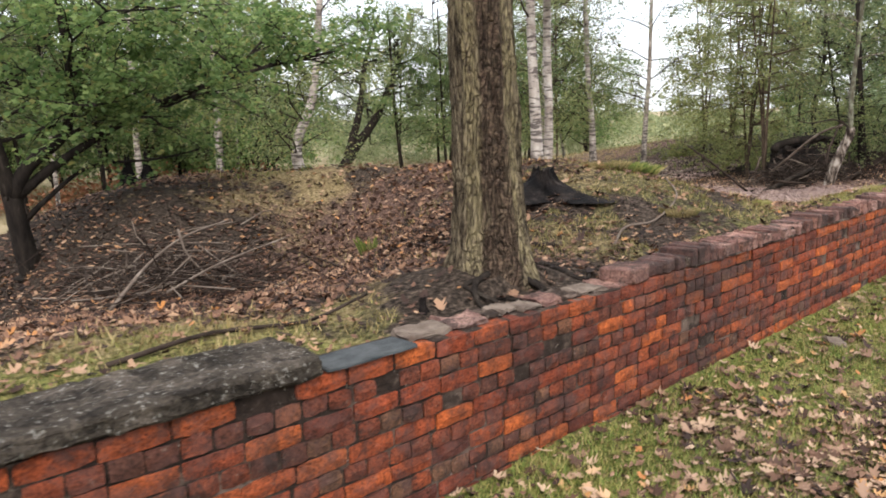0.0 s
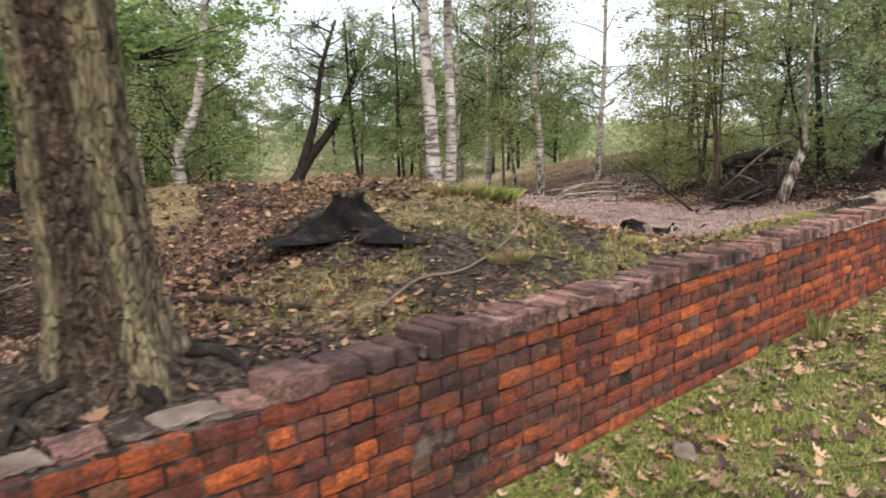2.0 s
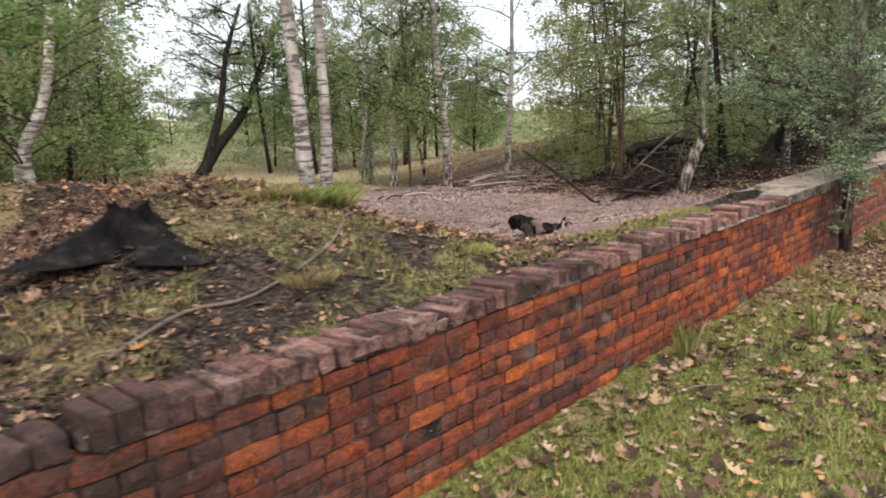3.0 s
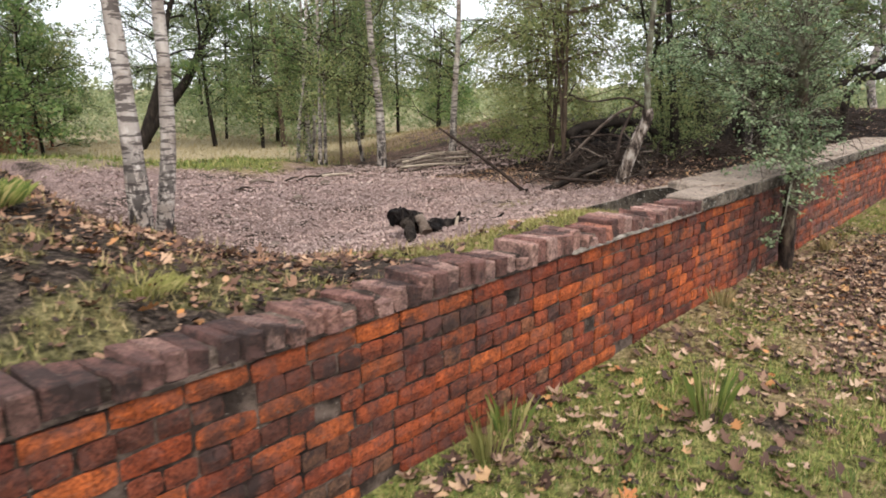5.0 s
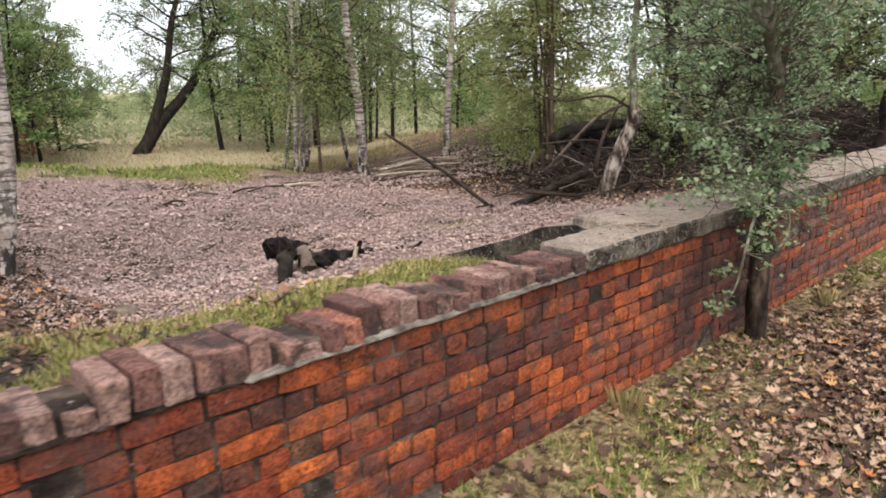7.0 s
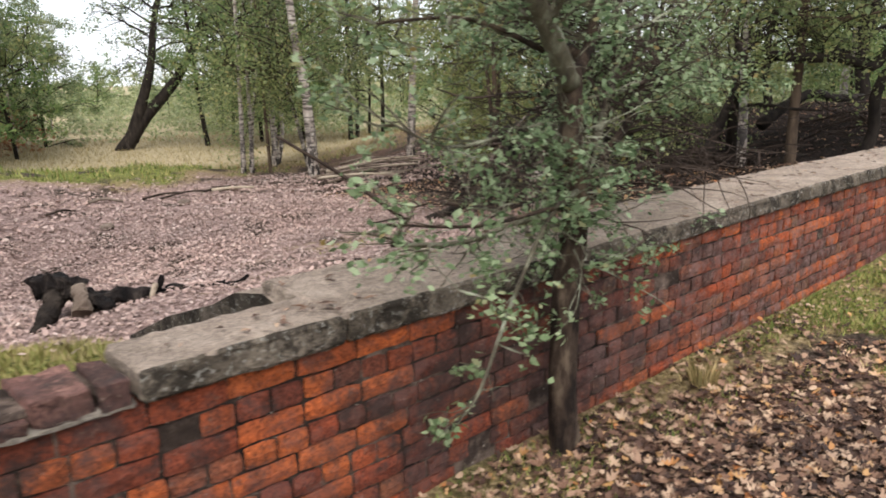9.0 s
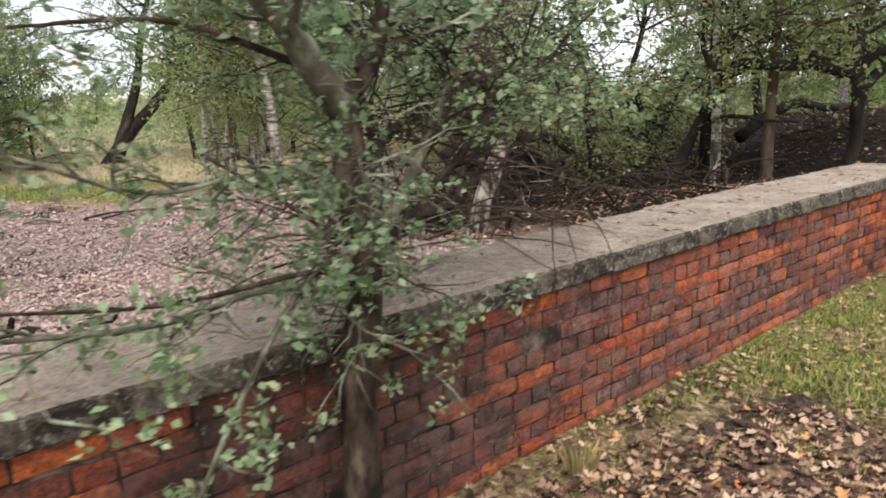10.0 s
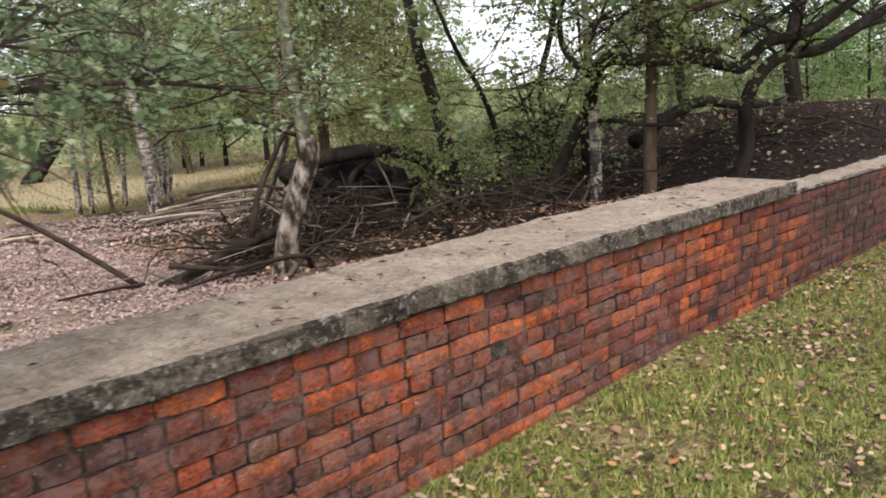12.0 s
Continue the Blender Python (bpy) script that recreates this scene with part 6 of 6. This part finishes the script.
wall_1, m1 = wall_section("wall_1", -4.0, 3.38, (0.3, 3.4), "old red brick wall stretch with broken top beside the oak")
slab("coping_slab", -4.0, 1.38, 2.175, 2.56, 0.075, dark_concrete, wall_1, m1, 3, 0.011, "dark mossy concrete coping, crumbling")
slab("slate", 1.40, 1.84, 2.185, 2.36, 0.014, slate, wall_1, m1, 4, 0.004, "flat grey slate piece")
rng_t = random.Random(41)
tx = 1.88
while tx < 3.34:
    length = rng_t.choice((0.1, 0.14, 0.2, 0.22))
    chunk = part("broken_brick", box_mesh("broken_brick", (length, rng_t.uniform(0.13, 0.2), rng_t.uniform(0.01, 0.028)), (5, 4, 2), 0.006, 0.02, int(tx * 50)), rng_t.choice((brick_edge, mortar, stone, stone)), wall_1, "weathered broken brick bedded in old mortar")
    chunk.location, chunk.rotation_euler = (tx + length / 2 - m1, 2.34 + rng_t.uniform(-0.02, 0.02), FOOT + COURSES * COURSE + bed(tx) - 0.004), (0, 0, radians(rng_t.gauss(0, 9)))
    tx += length + 0.012

wall_2, m2 = wall_section("wall_2", 3.38, 10.38, (4.0, 9.0), "old red brick wall stretch topped with bricks on edge")
wall_3, m3 = wall_section("wall_3", 10.38, 18.02, (11.0, 16.5), "old red brick wall stretch under concrete coping slabs")
wall_4, m4 = wall_section("wall_4", 18.02, 34.0, (18.1, 21.5), "far stretch of old red brick wall in the wood")

rng_c = random.Random(23)
EDGE_MESH = []
for k in range(9):
    worn = k >= 6
    bm = box_mesh("coping_brick", (0.073, 0.225, 0.112 if not worn else 0.085), (2, 4, 3), 0.005, 0.0035 if not worn else 0.01, k + 1)
    me = bpy.data.meshes.new("coping_brick")
    bm.to_mesh(me)
    bm.free()
    me.materials.append(brick_edge)
    EDGE_MESH.append(me)
cx = 4.12
while cx < 10.34:
    rough_run = value_noise(cx, 0.0, 0.4, 9) > 0.5 or cx > 9.35
    k = rng_c.randrange(6, 9) if rough_run else rng_c.randrange(6)
    ob = part("coping_brick", EDGE_MESH[k], None, wall_2)
    tall = rng_c.uniform(0.55, 0.85) if rng_c.random() < (0.16 if rough_run else 0.03) else rng_c.uniform(0.94, 1.04)
    ob.matrix_basis = pose(cx - m2, FACE + 0.11 + rng_c.uniform(-0.014, 0.012), FOOT + COURSES * COURSE + bed(cx) + rng_c.uniform(0, 0.006), rng_c.gauss(0, 1.5), rng_c.gauss(0, 5 if rough_run else 2.5), rng_c.gauss(0, 4 if rough_run else 2)) @ Matrix.Diagonal((rng_c.uniform(0.93, 1.05), 1, tall, 1))
    cx += rng_c.uniform(0.079, 0.086)
slab("coping_bed", 4.06, 10.37, 2.216, 2.405, 0.066, mortar, wall_2, m2, 45, 0.008, "dark old mortar between the coping bricks")
slab("mortar_ledge", 8.7, 10.37, 2.179, 2.238, 0.016, pale_mortar, wall_2, m2, 46, 0.007, "pale mortar ledge under the last coping bricks")
slab("mortar_fillet", 4.1, 8.69, 2.194, 2.24, 0.012, mortar, wall_2, m2, 44, 0.006, "crumbling mortar ledge under the coping")
for ex, ey, size, seed, turn in ((3.5, 2.30, (0.2, 0.22, 0.085), 31, 8), (3.72, 2.33, (0.16, 0.2, 0.07), 32, -12), (3.86, 2.32, (0.12, 0.2, 0.075), 33, 10), (3.99, 2.31, (0.1, 0.2, 0.08), 34, -5)):
    ob = part("loose_brick", box_mesh("loose_brick", size, (3, 3, 2), 0.01, 0.012, seed), brick_edge, wall_2, "displaced worn brick")
    ob.location, ob.rotation_euler = (ex - m2, ey, FOOT + COURSES * COURSE + bed(ex)), (0, 0, radians(turn))

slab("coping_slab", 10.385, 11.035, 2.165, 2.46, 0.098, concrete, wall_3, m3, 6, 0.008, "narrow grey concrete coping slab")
joints = [11.04, 12.0, 14.56, 18.0]
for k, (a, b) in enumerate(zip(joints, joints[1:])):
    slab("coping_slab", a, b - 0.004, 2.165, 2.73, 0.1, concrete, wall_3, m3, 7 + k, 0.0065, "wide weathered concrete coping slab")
top_z = FOOT + COURSES * COURSE
bm = bmesh.new()
rings = []
for k in range(33):
    px = 11.03 + 6.94 * k / 32
    low = 0.22 * float(smooth(11.8, 13.2, px))
    profile = [(2.43, top_z - 0.002), (2.70, top_z + 0.06 - 0.3 * low), (2.93, 0.54 - low), (3.15, 0.45 - 1.6 * low), (3.67, 0.27 - 2 * low), (4.25, 0.02 - 2 * low), (4.25, -0.6), (2.43, -0.6)]
    rings.append([bm.verts.new((px - m3 + 0.012 * noise.noise(Vector((py * 9, pz * 9, k))), py, pz + (0.012 * noise.noise(Vector((px * 4, py * 4, 3))) if 2.8 < py < 4.2 else 0))) for py, pz in profile])
n = len(rings[0])
for r0, r1 in zip(rings, rings[1:]):
    for k in range(n):
        bm.faces.new((r0[k], r0[(k + 1) % n], r1[(k + 1) % n], r1[k]))
bm.faces.new(rings[0][::-1])
bm.faces.new(rings[-1])
bmesh.ops.recalc_face_normals(bm, faces=bm.faces[:])
haunch = part("haunch", bm, concrete, wall_3, "sloping weathered concrete haunch behind the wall")
haunch.data.materials.append(dark_concrete)
for p in haunch.data.polygons:
    p.material_index = 1 if abs(p.normal.x) > 0.7 else 0
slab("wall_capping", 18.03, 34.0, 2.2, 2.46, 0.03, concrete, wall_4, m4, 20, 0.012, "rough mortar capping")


# Crumbs of leaf and twig on the slabs.
rs_d = np.random.RandomState(3)
bits = 260
dx, dy = rs_d.uniform(10.5, 17.9, bits), 2.2 + 0.5 * rs_d.rand(bits) ** 1.0
dy = np.where(dx < 11.05, 2.2 + (dy - 2.2) * 0.3, dy)
dz = np.full(bits, FOOT + COURSES * COURSE + 0.112) + np.array([bed(v) for v in dx])
da, dl, dw = rs_d.uniform(0, 6.28, bits), rs_d.uniform(0.008, 0.035, bits), rs_d.uniform(0.003, 0.01, bits)
ux, uy = np.cos(da), np.sin(da)
quad = np.stack([np.stack([dx - ux * dl, dy - uy * dl, dz], -1), np.stack([dx - uy * dw, dy + ux * dw, dz + 0.006], -1), np.stack([dx + ux * dl, dy + uy * dl, dz], -1), np.stack([dx + uy * dw, dy - ux * dw, dz + 0.006], -1)], 1).reshape(-1, 3)
tagged(part("slab_debris", mesh_from("slab_debris", quad, np.arange(4 * bits).reshape(-1, 4)), litter_leaf), "dry leaf crumbs lying on the concrete slabs", "debris", kind="stuff")
